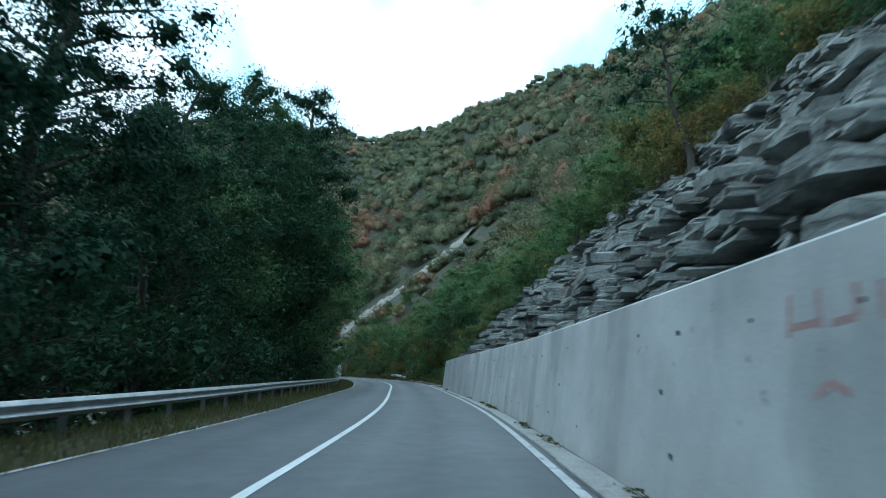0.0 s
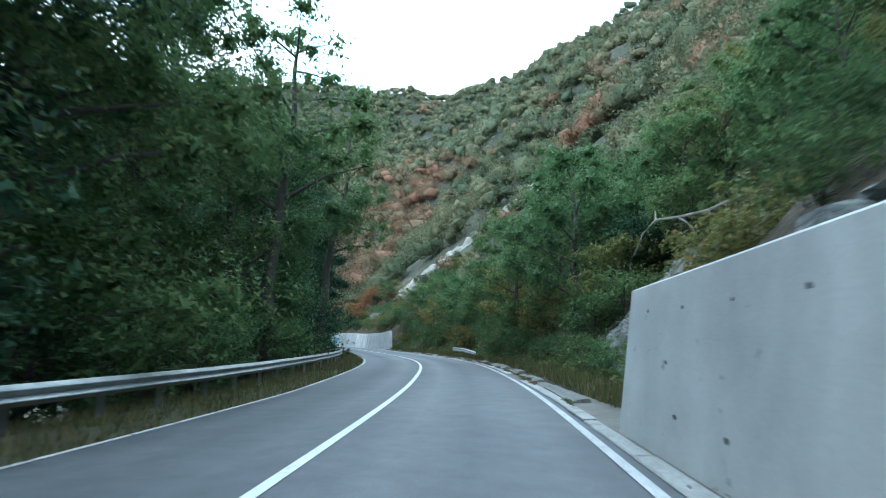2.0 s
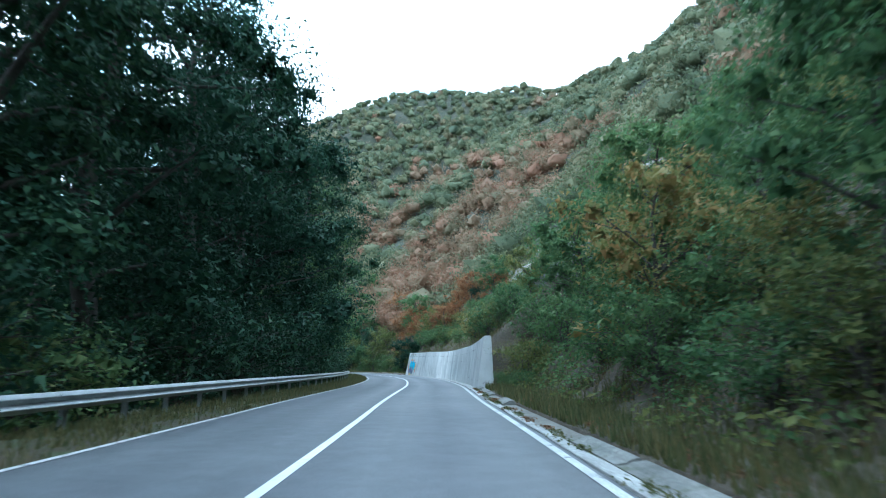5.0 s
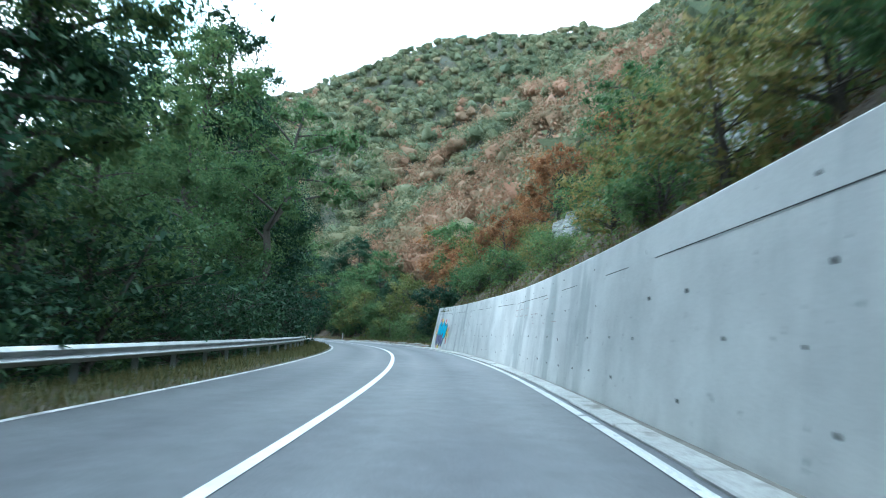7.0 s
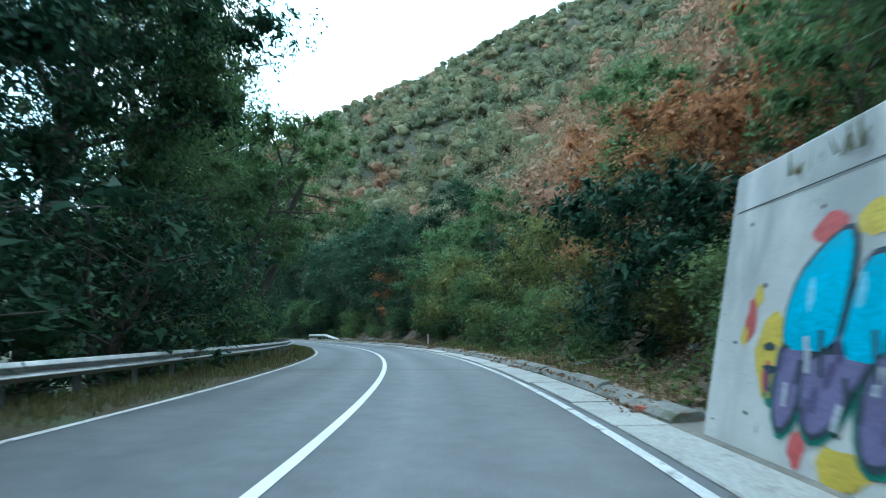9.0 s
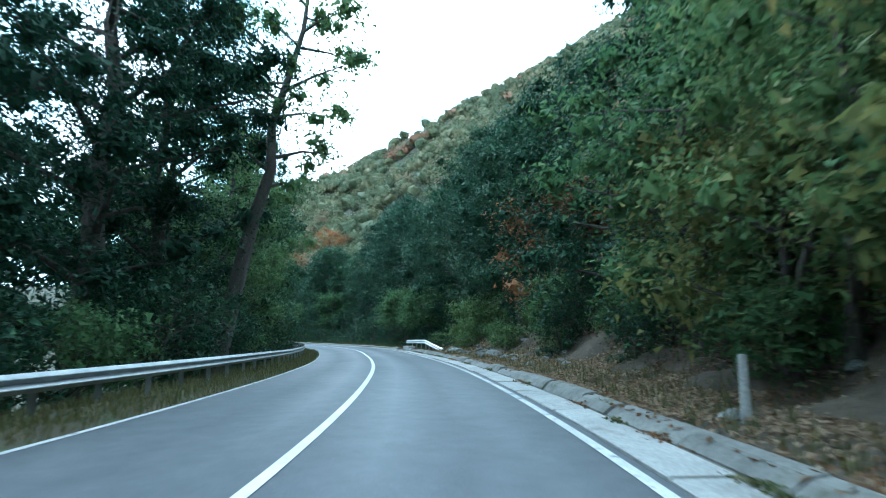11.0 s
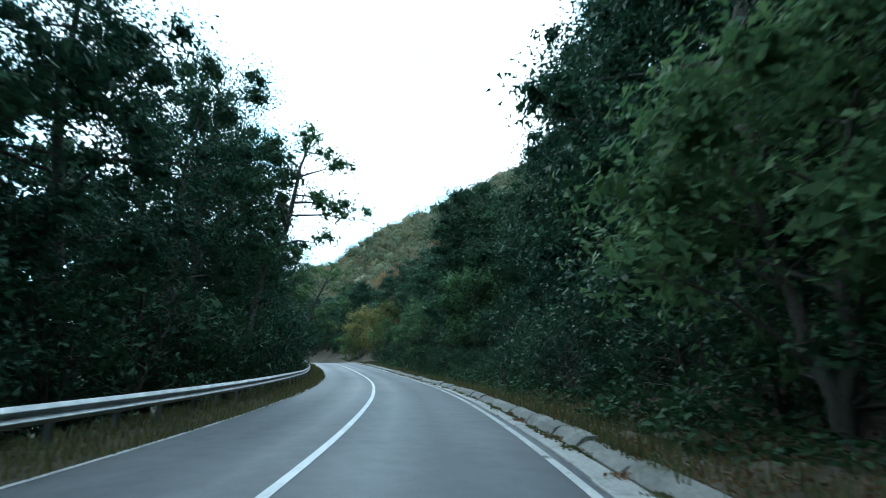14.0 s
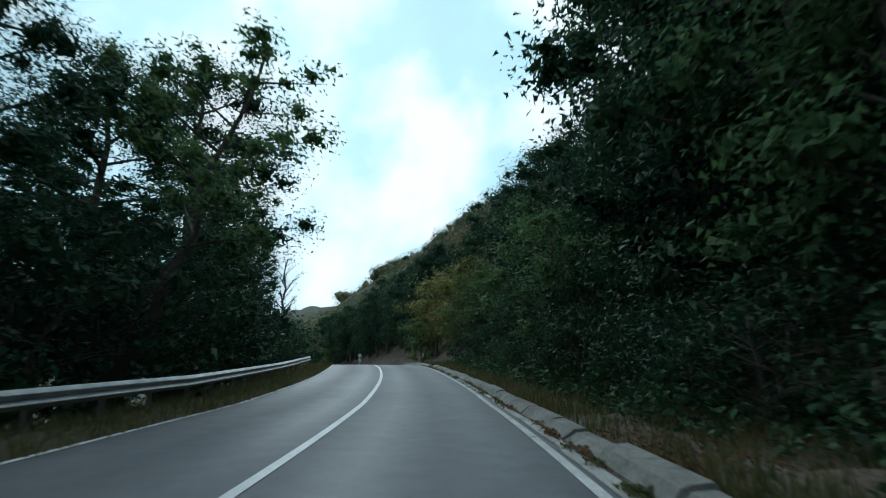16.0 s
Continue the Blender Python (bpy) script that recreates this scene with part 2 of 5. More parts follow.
def slate_build(m, nodes, links, bsdf):
    """Dipping slate: thin dark partings between pale and dark beds, with rusty stains."""
    co = object_coord(nodes)
    dot = nodes.new("ShaderNodeVectorMath")
    dot.operation = "DOT_PRODUCT"
    dot.inputs[1].default_value = (0.02, 0.09, 1.0)
    links.new(co, dot.inputs[0])
    warp = noise_node(nodes, links, co, 0.8, 5, 0.6)
    bed = nodes.new("ShaderNodeMath")
    bed.operation = "MULTIPLY_ADD"
    bed.inputs[1].default_value = 0.7
    links.new(warp.outputs["Fac"], bed.inputs[0])
    links.new(dot.outputs["Value"], bed.inputs[2])
    layers = nodes.new("ShaderNodeTexNoise")
    layers.noise_dimensions = "1D"
    layers.inputs["Scale"].default_value, layers.inputs["Detail"].default_value, layers.inputs["Roughness"].default_value = 5.0, 5, 0.7
    links.new(bed.outputs[0], layers.inputs["W"])
    big = noise_node(nodes, links, co, 0.7, 5, 0.65)
    grain = noise_node(nodes, links, co, 9, 5, 0.7)
    rust = noise_node(nodes, links, co, 0.4, 4, 0.6)
    col = ramp_node(nodes, links, big.outputs["Fac"], [(0.3, (0.14, 0.15, 0.142)), (0.7, (0.36, 0.375, 0.35))])
    col = mix_node(nodes, links, 1.0, col, ramp_node(nodes, links, layers.outputs["Fac"], [(0.36, (0.25,) * 3), (0.46, (0.85,) * 3), (0.7, (1.25,) * 3)]), "MULTIPLY")
    col = mix_node(nodes, links, 1.0, col, ramp_node(nodes, links, grain.outputs["Fac"], [(0.3, (0.65,) * 3), (0.7, (1.2,) * 3)]), "MULTIPLY")
    col = mix_node(nodes, links, ramp_node(nodes, links, rust.outputs["Fac"], [(0.58, (0, 0, 0)), (0.72, (0.6,) * 3)]), col, (0.17, 0.13, 0.09))
    links.new(col, bsdf.inputs["Base Color"])
    bsdf.inputs["Roughness"].default_value = 0.75
    bump_node(nodes, links, bsdf, mix_node(nodes, links, 0.5, grain.outputs["Fac"], layers.outputs["Fac"]), 0.9, 0.12)


ASPHALT = material("worn_asphalt", asphalt_build)
LINE_PAINT = material("road_paint", paint_line_build)
FADED_PAINT = surface("faded_paint", (0.42, 0.42, 0.41), (0.66, 0.66, 0.65), 1.5, 26, 0.8, 0.3, 0.004, (0.10, 0.10, 0.10), (0.56, 0.66), 3.0)
WALL_CONCRETE = material("cast_concrete", lambda m, nodes, links, bsdf: concrete_wall_build(m, nodes, links, bsdf, 0.25))
STAINED_CONCRETE = material("stained_concrete", lambda m, nodes, links, bsdf: concrete_wall_build(m, nodes, links, bsdf, 0.42))
SLAB_CONCRETE = surface("gutter_concrete", (0.28, 0.275, 0.26), (0.44, 0.435, 0.41), 0.7, 22, 0.85, 0.4, 0.01, (0.15, 0.14, 0.12), (0.58, 0.72), 1.3)
KERB_CONCRETE = surface("weathered_kerb", (0.12, 0.12, 0.108), (0.26, 0.255, 0.235), 1.2, 16, 0.9, 0.7, 0.02, (0.09, 0.095, 0.06), (0.55, 0.68), 1.8)
SOIL = surface("bank_soil", (0.055, 0.043, 0.03), (0.125, 0.10, 0.068), 0.8, 7, 0.95, 1.0, 0.09, (0.17, 0.14, 0.105), (0.6, 0.7), 2.0)
FOREST_FLOOR = surface("forest_floor", (0.035, 0.042, 0.024), (0.06, 0.062, 0.036), 0.15, 1.6, 0.95, 0.9, 0.3, (0.10, 0.08, 0.05), (0.56, 0.66), 0.3)
VERGE_SOIL = surface("verge_soil", (0.04, 0.036, 0.018), (0.075, 0.058, 0.03), 0.6, 12, 0.95, 0.9, 0.04, (0.055, 0.07, 0.028), (0.5, 0.62), 0.9)
ROCK = material("grey_slate", slate_build)
PALE_ROCK = surface("pale_limestone", (0.095, 0.098, 0.092), (0.22, 0.222, 0.21), 0.5, 5, 0.85, 0.5, 0.05, (0.2, 0.17, 0.13), (0.6, 0.7), 0.6)
SCREE = surface("bare_scree", (0.22, 0.205, 0.175), (0.46, 0.43, 0.375), 0.5, 4, 0.9, 0.9, 0.1, (0.16, 0.14, 0.11), (0.6, 0.72), 0.5)
BARK = surface("bark", (0.05, 0.042, 0.034), (0.12, 0.105, 0.09), 2.0, 16, 0.9, 0.9, 0.03, None, (0.5, 0.6), 1, (1, 1, 0.25))
PALE_BARK = surface("bare_pale_wood", (0.13, 0.12, 0.105), (0.27, 0.255, 0.23), 3.0, 22, 0.9, 0.7, 0.02)
STEEL = material("galvanised_steel", steel_build)
DARK_HOLE = surface("dark_hole", (0.03, 0.03, 0.03), (0.07, 0.07, 0.065), 6, 40)
GREEN_LEAF = material("green_leaf", leaf_build([(0.0, (0.055, 0.115, 0.05)), (0.45, (0.105, 0.18, 0.07)), (0.85, (0.17, 0.23, 0.085)), (1.0, (0.26, 0.24, 0.09))], 0.4))
# green leaf darkened in its colour to stand for deep tree shade
DARK_LEAF = material("shade_dark_leaf", leaf_build([(0.0, (0.017, 0.047, 0.029)), (0.5, (0.033, 0.077, 0.040)), (1.0, (0.066, 0.118, 0.046))], 0.4, 0.22))
YELLOW_LEAF = material("yellowing_leaf", leaf_build([(0.0, (0.085, 0.13, 0.045)), (0.5, (0.18, 0.19, 0.06)), (0.8, (0.29, 0.22, 0.08)), (1.0, (0.34, 0.18, 0.07))], 0.4))
RUST_LEAF = material("rusty_autumn_leaf", leaf_build([(0.0, (0.15, 0.095, 0.045)), (0.4, (0.28, 0.13, 0.06)), (0.75, (0.37, 0.19, 0.085)), (1.0, (0.21, 0.17, 0.07))], 0.4))
GREEN_WOOD = material("green_woodland", wood_leaf_build([(0.0, (0.07, 0.096, 0.056)), (0.35, (0.115, 0.14, 0.076)), (0.6, (0.162, 0.172, 0.09)), (0.82, (0.205, 0.19, 0.10)), (1.0, (0.225, 0.17, 0.10))], 2.2))
AUTUMN_WOOD = material("autumn_woodland", wood_leaf_build([(0.0, (0.13, 0.135, 0.075)), (0.3, (0.20, 0.165, 0.095)), (0.55, (0.25, 0.165, 0.10)), (0.8, (0.29, 0.15, 0.09)), (1.0, (0.28, 0.20, 0.12))], 2.2))
GRASS = material("dry_grass", leaf_build([(0.0, (0.05, 0.072, 0.026)), (0.4, (0.10, 0.105, 0.042)), (0.75, (0.19, 0.15, 0.065)), (1.0, (0.26, 0.18, 0.085))], 0.2))
DRY_LITTER = material("dry_leaf_litter", leaf_build([(0.0, (0.20, 0.145, 0.095)), (0.5, (0.36, 0.27, 0.18)), (1.0, (0.52, 0.44, 0.33))], 0.2))
LITTER = material("leaf_litter", leaf_build([(0.0, (0.09, 0.055, 0.03)), (0.5, (0.20, 0.11, 0.055)), (0.8, (0.30, 0.19, 0.10)), (1.0, (0.36, 0.26, 0.16))], 0.2))

# ---- the road's line ----
CENTRE = [(12.56, -94.16), (12.2, -77.17), (11.84, -60.17), (11.48, -43.18), (11.12, -26.18), (10.76, -9.18), (9.32, 8.18), (7.36, 25.92), (3.91, 43.17),
          (-1.99, 59.84), (-8.85, 76.61), (-15.7, 93.4), (-23.79, 109.59), (-33.39, 124.56), (-44.82, 137.84), (-57.96, 149.52), (-72.79, 159.25),
          (-88.74, 167.56), (-105.34, 174.59), (-122.93, 179.38), (-140.81, 182.47), (-158.74, 184.14), (-176.73, 184.39), (-194.7, 183.23),
          (-212.51, 180.66), (-230.07, 176.7), (-247.27, 171.38), (-264.16, 165.17), (-280.7, 158.08)]


def smooth_line(points, k=34):
    c = np.array(points)
    c = np.vstack([c[0] + (c[0] - c[1]) * np.arange(14, 0, -1)[:, None], c, c[-1] + (c[-1] - c[-2]) * np.arange(1, 23)[:, None]])
    out = []
    for i in range(1, len(c) - 2):
        a, b, d, e = c[i - 1:i + 3]
        for u in np.arange(k) / k:
            out.append(0.5 * (2 * b + (d - a) * u + (2 * a - 5 * b + 4 * d - e) * u * u + (3 * b - a - 3 * d + e) * u ** 3))
    return np.array(out)


LINE = smooth_line(CENTRE)
STATION = np.concatenate([[0], np.cumsum(np.hypot(*np.diff(LINE, axis=0).T))])
STATION -= STATION[((LINE - np.array(CENTRE[4])) ** 2).sum(1).argmin()]
AHEAD = np.gradient(LINE, axis=0)
AHEAD /= np.hypot(*AHEAD.T)[:, None]


def on_road(s, d):
    """The plan place at station s, d metres to the right of the centre line (arrays or numbers)."""
    x, y = np.interp(s, STATION, LINE[:, 0]), np.interp(s, STATION, LINE[:, 1])
    tx, ty = np.interp(s, STATION, AHEAD[:, 0]), np.interp(s, STATION, AHEAD[:, 1])
    n = np.hypot(tx, ty)
    return x + d * ty / n, y - d * tx / n


def heading(s):
    """The road's direction at station s, in radians from +y to the left."""
    tx, ty = np.interp(s, STATION, AHEAD[:, 0]), np.interp(s, STATION, AHEAD[:, 1])
    return math.atan2(-tx, ty)


def along(x, y):
    """Station and offset of plan places."""
    x, y = np.atleast_1d(np.asarray(x, float)), np.atleast_1d(np.asarray(y, float))
    s, d = np.empty(len(x)), np.empty(len(x))
    for a in range(0, len(x), 2000):
        b = slice(a, a + 2000)
        i = ((x[b, None] - LINE[:, 0]) ** 2 + (y[b, None] - LINE[:, 1]) ** 2).argmin(1)
        ox, oy = x[b] - LINE[i, 0], y[b] - LINE[i, 1]
        s[b], d[b] = STATION[i], np.sign(ox * AHEAD[i, 1] - oy * AHEAD[i, 0]) * np.hypot(ox, oy)
    return s, d


# ---- the lie of the land ----
def road_shift(s):
    """How far the carriageway strays to the right of its line at station s."""
    return np.interp(s, [-20, 6, 23, 40, 58, 80, 101, 115, 128, 140, 165, 176, 200, 218, 232, 250, 263, 275, 290, 320],
                     [-0.13, -0.13, -0.08, -0.04, 0.03, 0.08, 0.1, 0.0, 0.07, 0.15, 0.18, 0.17, 0.1, 0.0, -0.08, -0.03, -0.12, -0.2, -0.13, 0])


def rise(s):
    """The road climbs to a low crest past the last bend and drops behind it."""
    return np.interp(s, [288, 300, 312, 322, 330, 338, 350, 370, 430, 500], [0, 0.1, 0.42, 0.74, 0.88, 0.84, 0.5, -0.5, -4.0, -6.0])


def cant(s):
    """Height of the left road edge against the right one: it falls inwards on the sharper bends."""
    return np.interp(s, [0, 10, 25, 33, 42, 50, 60, 80, 104, 140, 160, 176, 200, 219, 229, 237, 246, 265, 275, 284, 295],
                     [-0.03, -0.03, -0.02, -0.07, -0.12, -0.15, -0.09, 0.0, 0.04, 0.08, 0.1, 0.09, 0.0, -0.11, -0.22, -0.23, -0.17, -0.15, -0.09, -0.05, 0])



WALL_1_END, WALL_2_START, WALL_2_END = 42.8, 118.2, 166.2


def step(x, a, b):
    u = np.clip((x - a) / (b - a), 0, 1)
    return u * u * (3 - 2 * u)


def wall_foot(s):
    return np.interp(s, [-100, WALL_1_END, 60, 118, 142, 152, 167, 190], [3.7, 3.7, 3.9, 3.9, 4.0, 4.18, 4.41, 4.41])


def wall_lean(s):
    """How far a wall's face falls back for each metre of height."""
    return np.interp(s, [-100, 150, 166], [0.13, 0.14, 0.22])


def wall_height(s):
    return np.interp(s, [-100, 5, 30, WALL_1_END, 60, 118, 127, 142, 150, 167], [2.0, 2.0, 2.08, 1.98, 2.0, 2.75, 2.5, 2.52, 2.7, 2.96])


def behind_wall(s):
    """1 where a retaining wall holds the bank, 0 elsewhere."""
    return np.maximum(1 - step(s, WALL_1_END - 1.2, WALL_1_END - 0.3), step(s, WALL_2_START + 0.6, WALL_2_START + 2.2) * (1 - step(s, WALL_2_END - 1.2, WALL_2_END - 0.3)))


def land(s, d):
    """Height of the land beside the road."""
    s, d = np.asarray(s, float), np.asarray(d, float)
    w = behind_wall(s)
    inner = np.where(w > 0.02, wall_foot(s) + np.interp(s, [150, 166], [0.62, 0.95]), 5.25)
    base = w * (wall_height(s) - 0.3) + (1 - w) * 0.10
    flat = (1 - w) * np.interp(s, [40, 120, 165, 175, 230, 300], [0.8, 0.6, 0.6, 1.6, 2.2, 2.0])
    grade = np.interp(s, [-300, 60, 130, 180, 230, 267, 331, 460, 560], [0.95, 0.95, 0.88, 0.95, 0.78, 0.70, 0.80, 0.68, 0.6])
    crest = np.interp(s, [-300, 60, 177, 215, 267, 331, 395, 458, 520, 700], [136, 152, 178, 210, 238, 252, 162, 94, 55, 36])
    up = base + 0.12 * np.clip(d - inner, 0, flat) + grade * np.clip(d - inner - flat, 0, None)
    top = crest - 0.22 * np.clip(d - crest / grade, 0, None)
    k = 9.0
    right = -k * np.logaddexp(-up / k, -np.maximum(top, 15) / k)
    right = np.where(up < 30, up, np.where(up > 60, right, up + (right - up) * (up - 30) / 30))
    left = np.interp(-d, [0, 5.6, 7.0, 13, 18, 40, 70, 200, 600, 3000], [-0.1, -0.15, -0.6, -3.4, -4.2, -4.4, 8, 78, 150, 180])
    return np.where(d > 0, right, left) + rise(s)


def rough_land(x, y, d):
    n = np.array([noise.fractal(Vector((a * 0.02, b * 0.02, 3.1)), 1.0, 2.0, 4) for a, b in zip(x, y)])
    return n * np.clip((d - 14) / 60, 0, 1) * 9.0


# ---- mesh helpers ----
def mesh_of(name, verts, faces, mat, smooth=False, normals=None):
    me = bpy.data.meshes.new(name)
    verts, faces = np.asarray(verts, np.float32), np.asarray(faces, np.int32)
    n = faces.shape[1]
    me.vertices.add(len(verts))
    me.vertices.foreach_set("co", verts.ravel())
    me.loops.add(faces.size)
    me.loops.foreach_set("vertex_index", faces.ravel())
    me.polygons.add(len(faces))
    me.polygons.foreach_set("loop_start", np.arange(0, faces.size, n, dtype=np.int32))
    me.polygons.foreach_set("use_smooth", np.full(len(faces), smooth))
    me.update(calc_edges=True)
    me.materials.append(mat)
    if normals is not None:
        me.normals_split_custom_set_from_vertices(np.asarray(normals, np.float32))
    return me


def part(name, me, parent=None, label="", m=None):
    ob = new(name, me)
    if parent is not None:
        ob.parent = parent
    if m is not None:
        ob.matrix_basis = m
    return tagged(ob, label)


def from_bm(name, bm, mat, smooth=False):
    me = bpy.data.meshes.new(name)
    bm.to_mesh(me)
    bm.free()
    for p in me.polygons:
        p.use_smooth = smooth
    me.materials.append(mat)
    return me


def grid_faces(rows, cols):
    i = np.arange(rows - 1)[:, None] * cols + np.arange(cols - 1)[None]
    return np.stack([i, i + 1, i + 1 + cols, i + cols], -1).reshape(-1, 4)


def ribbon(name, mat, stations, section, smooth=False):
    """A strip along the road. section: a function that gives offsets and heights (arrays) for the array of stations."""
    d, z = section(np.asarray(stations, float))
    s = np.repeat(np.asarray(stations, float)[:, None], d.shape[1], 1)
    x, y = on_road(s, d)
    return mesh_of(name, np.stack([x, y, z], -1).reshape(-1, 3), grid_faces(*d.shape)[:, ::-1], mat, smooth)


def block_mesh(name, mat, size, bevel=0.02, jitter=0.0, seed=0):
    bm = bmesh.new()
    bmesh.ops.create_cube(bm, size=1)
    rng = random.Random(seed)
    for v in bm.verts:
        v.co = Vector(v.co[i] * size[i] + rng.uniform(-jitter, jitter) for i in range(3))
    bmesh.ops.bevel(bm, geom=bm.edges[:], offset=bevel, segments=1, affect="EDGES")
    return from_bm(name, bm, mat)


# ---- ground ----
def spaced(a, b, fine, far, grow=1.22):
    out, g = [a], fine
    while out[-1] < b:
        out.append(out[-1] + fine)
    lo, hi = [a], [out[-1]]
    while hi[-1] < far:
        g *= grow
        hi.append(hi[-1] + g)
        lo.append(lo[-1] - g)
    return np.array(sorted(set(lo) | set(out) | set(hi)))


gx, gy = np.meshgrid(spaced(-400, 240, 4.0, 2600), spaced(-90, 500, 4.0, 2600))
fx, fy = gx.ravel(), gy.ravel()
fs, fd = along(fx, fy)
fz = land(fs, fd) + rough_land(fx, fy, fd)
near_road = np.where(fd > 0, 1 - step(fd, 13, 19), 1 - step(-fd, 8, 14))
fz = fz - near_road * np.where(fd > 0, 1.5, 0.9)
fz = np.where((fd > -8) & (fd < 8.5), np.minimum(fz, rise(fs) - 0.9), fz)
ground = tagged(new("ground", mesh_of("ground", np.stack([fx, fy, fz], -1), grid_faces(*gx.shape), FOREST_FLOOR, True)), "valley sides of dark leaf-littered forest floor", "ground", kind="structure")


stations = np.arange(-70, 430, 1.0)


def carriageway(ds, lift=0.0):
    """A section across the road at the given offsets, lift above its surface."""
    ds = np.array(ds, float)
    zs = np.interp(ds, (-3.24, -1.7, 0, 1.7, 3.5), (-0.02, 0.0, 0.012, 0.006, -0.015)) + lift
    return lambda s: (ds[None] + road_shift(s)[:, None], zs[None] + rise(s)[:, None] + cant(s)[:, None] * np.clip(-ds / 3.2, 0, 1.1)[None])


road = tagged(new("road", ribbon("road", ASPHALT, stations, carriageway((-3.24, -1.7, 0, 1.7, 3.5)))), "worn grey asphalt road with solid white lines", "road", kind="structure")
across = road.data.attributes.new("across", "FLOAT", "POINT")
across.data.foreach_set("value", np.tile(np.interp((-3.24, -1.7, 0, 1.7, 3.5), (-3.24, 3.5), (0, 1)), len(stations)).astype(np.float32))


def road_line(name, a, b, s0, s1, paint=LINE_PAINT):
    me = ribbon(name, paint, np.arange(s0, s1, 1.0), carriageway((a, (a + b) / 2, b), 0.009))
    return tagged(new(name, me), "worn white paint line on the asphalt", "road marking", kind="structure")


road_line("road_line_centre", -0.065, 0.065, -70, 430)
road_line("road_line_left", -3.19, -3.08, -70, 430, FADED_PAINT)
road_line("road_line_right", 3.18, 3.31, -70, 430, FADED_PAINT)


def verge_section(s):
    d = np.tile(np.array([-3.2, -3.6, -4.5, -5.2, -6.0, -7.0, -8.2, -9.6, -11.2, -13, -15]), (len(s), 1))
    z = np.tile(np.array([-0.05, 0.02, 0.0, -0.06, -0.2, -0.6, -1.15, -1.8, -2.6, -3.4, -3.9]), (len(s), 1))
    x, y = on_road(np.repeat(s[:, None], d.shape[1], 1), d)
    n = np.array([noise.noise(Vector((a * 0.9, b * 0.9, 0))) for a, b in zip(x.ravel(), y.ravel())]).reshape(d.shape)
    z[:, 1:] += n[:, 1:] * np.linspace(0.03, 0.25, d.shape[1] - 1)
    z += rise(s)[:, None] + cant(s)[:, None] * np.interp(-d, [3.2, 6, 9], [1, 1, 0])
    d[:, :2] += road_shift(s)[:, None]
    return d, z


verge = tagged(new("verge", ribbon("verge", VERGE_SOIL, np.arange(-70, 430, 0.8), verge_section, True)), "grassy earth verge falling away below the road", "verge", kind="structure")


def bank_section(s):
    w = behind_wall(s)
    inner = np.where(w > 0.02, wall_foot(s) + np.interp(s, [150, 166], [0.45, 0.8]), np.interp(s, [44, 50, 112, 117, 175, 240, 262, 282], [4.5, 4.12, 4.1, 4.4, 4.75, 4.6, 4.1, 3.9]))
    d = inner[:, None] + np.linspace(0, 1, 34)[None] ** 1.3 * (21 - inner)[:, None]
    ss = np.repeat(s[:, None], d.shape[1], 1)
    z = land(ss, d) - 0.03
    x, y = on_road(ss, d)
    n = np.array([noise.fractal(Vector((a * 0.55, b * 0.55, c * 0.55)), 0.9, 2.1, 4) for a, b, c in zip(x.ravel(), y.ravel(), z.ravel())]).reshape(d.shape)
    z = z + n * np.clip((d - inner[:, None]) / 3, 0.05, 1) * 0.55
    z[:, 0] -= 0.35
    d[:, 1] = d[:, 0] + 0.05
    return d, z


bank = tagged(new("bank", ribbon("bank", SOIL, np.arange(39.6, 430, 0.6), bank_section, True)), "steep bank of brown soil, stones and leaf litter", "bank", kind="structure")

# ---- rock cut above the first wall ----
def rock_section(s):
    """Bedded rock: uneven beds, each with a broken riser and a rough tread, dipping gently ahead."""
    r = random.Random(3)
    low, cols = [-4.2], []
    while low[-1] < 12.5:
        low.append(low[-1] + r.choice((0.06, 0.09, 0.12, 0.16, 0.24, 0.36)))
    foot, floor_z = wall_foot(s) + 0.5, wall_height(s) - 0.32
    for n in range(len(low) - 1):
        thick = low[n + 1] - low[n]
        run = r.uniform(0.6, 2.4)
        for k, (rise, way) in enumerate(((0.0, 0.12), (0.1, -0.08), (0.8, -0.12), (0.93, 0.5))):
            d, z = np.empty(len(s)), np.empty(len(s))
            for i, a in enumerate(s):
                warp = noise.fractal(Vector((a * 0.22, low[n] * 0.35, 4.0)), 1.0, 2.0, 3)
                h = low[n] + thick * rise + 0.09 * (44 - a) + 0.22 * noise.noise(Vector((a * 0.16, 7.7, low[n] * 0.12)))
                h0 = low[n] + 0.09 * (44 - a)
                brk = noise.cell(Vector((a * run + 0.7 * noise.noise(Vector((a * 1.3, n, 0))), n * 3.3, 0.5))) - 0.5
                big = noise.cell(Vector((a * 0.28 + 0.4 * warp, math.floor(n / 3) * 5.1, 9.5))) - 0.5
                fine = noise.fractal(Vector((a * 3.0, h * 3.0, k * 0.6)), 0.8, 2.0, 3)
                out = (thick / 0.95) * way - 0.75 * brk - 0.6 * big - 0.45 * warp + 0.16 * fine
                z[i] = floor_z[i] + max(h + 0.12 * fine, -0.2)
                d[i] = max(foot[i] + (h0 if h > 0 else 0) / 0.95 + out * min(1, max(0, h + 0.1) / 1.2), foot[i] - 0.05)
            cols.append((d, z))
    return np.stack([c[0] for c in cols], 1), np.stack([c[1] for c in cols], 1)


rock_face = tagged(new("rock_face", ribbon("rock_face", ROCK, np.arange(-4, 40.4, 0.15), rock_section)), "layered grey slate rock cut above the retaining wall", "rock face", kind="structure")


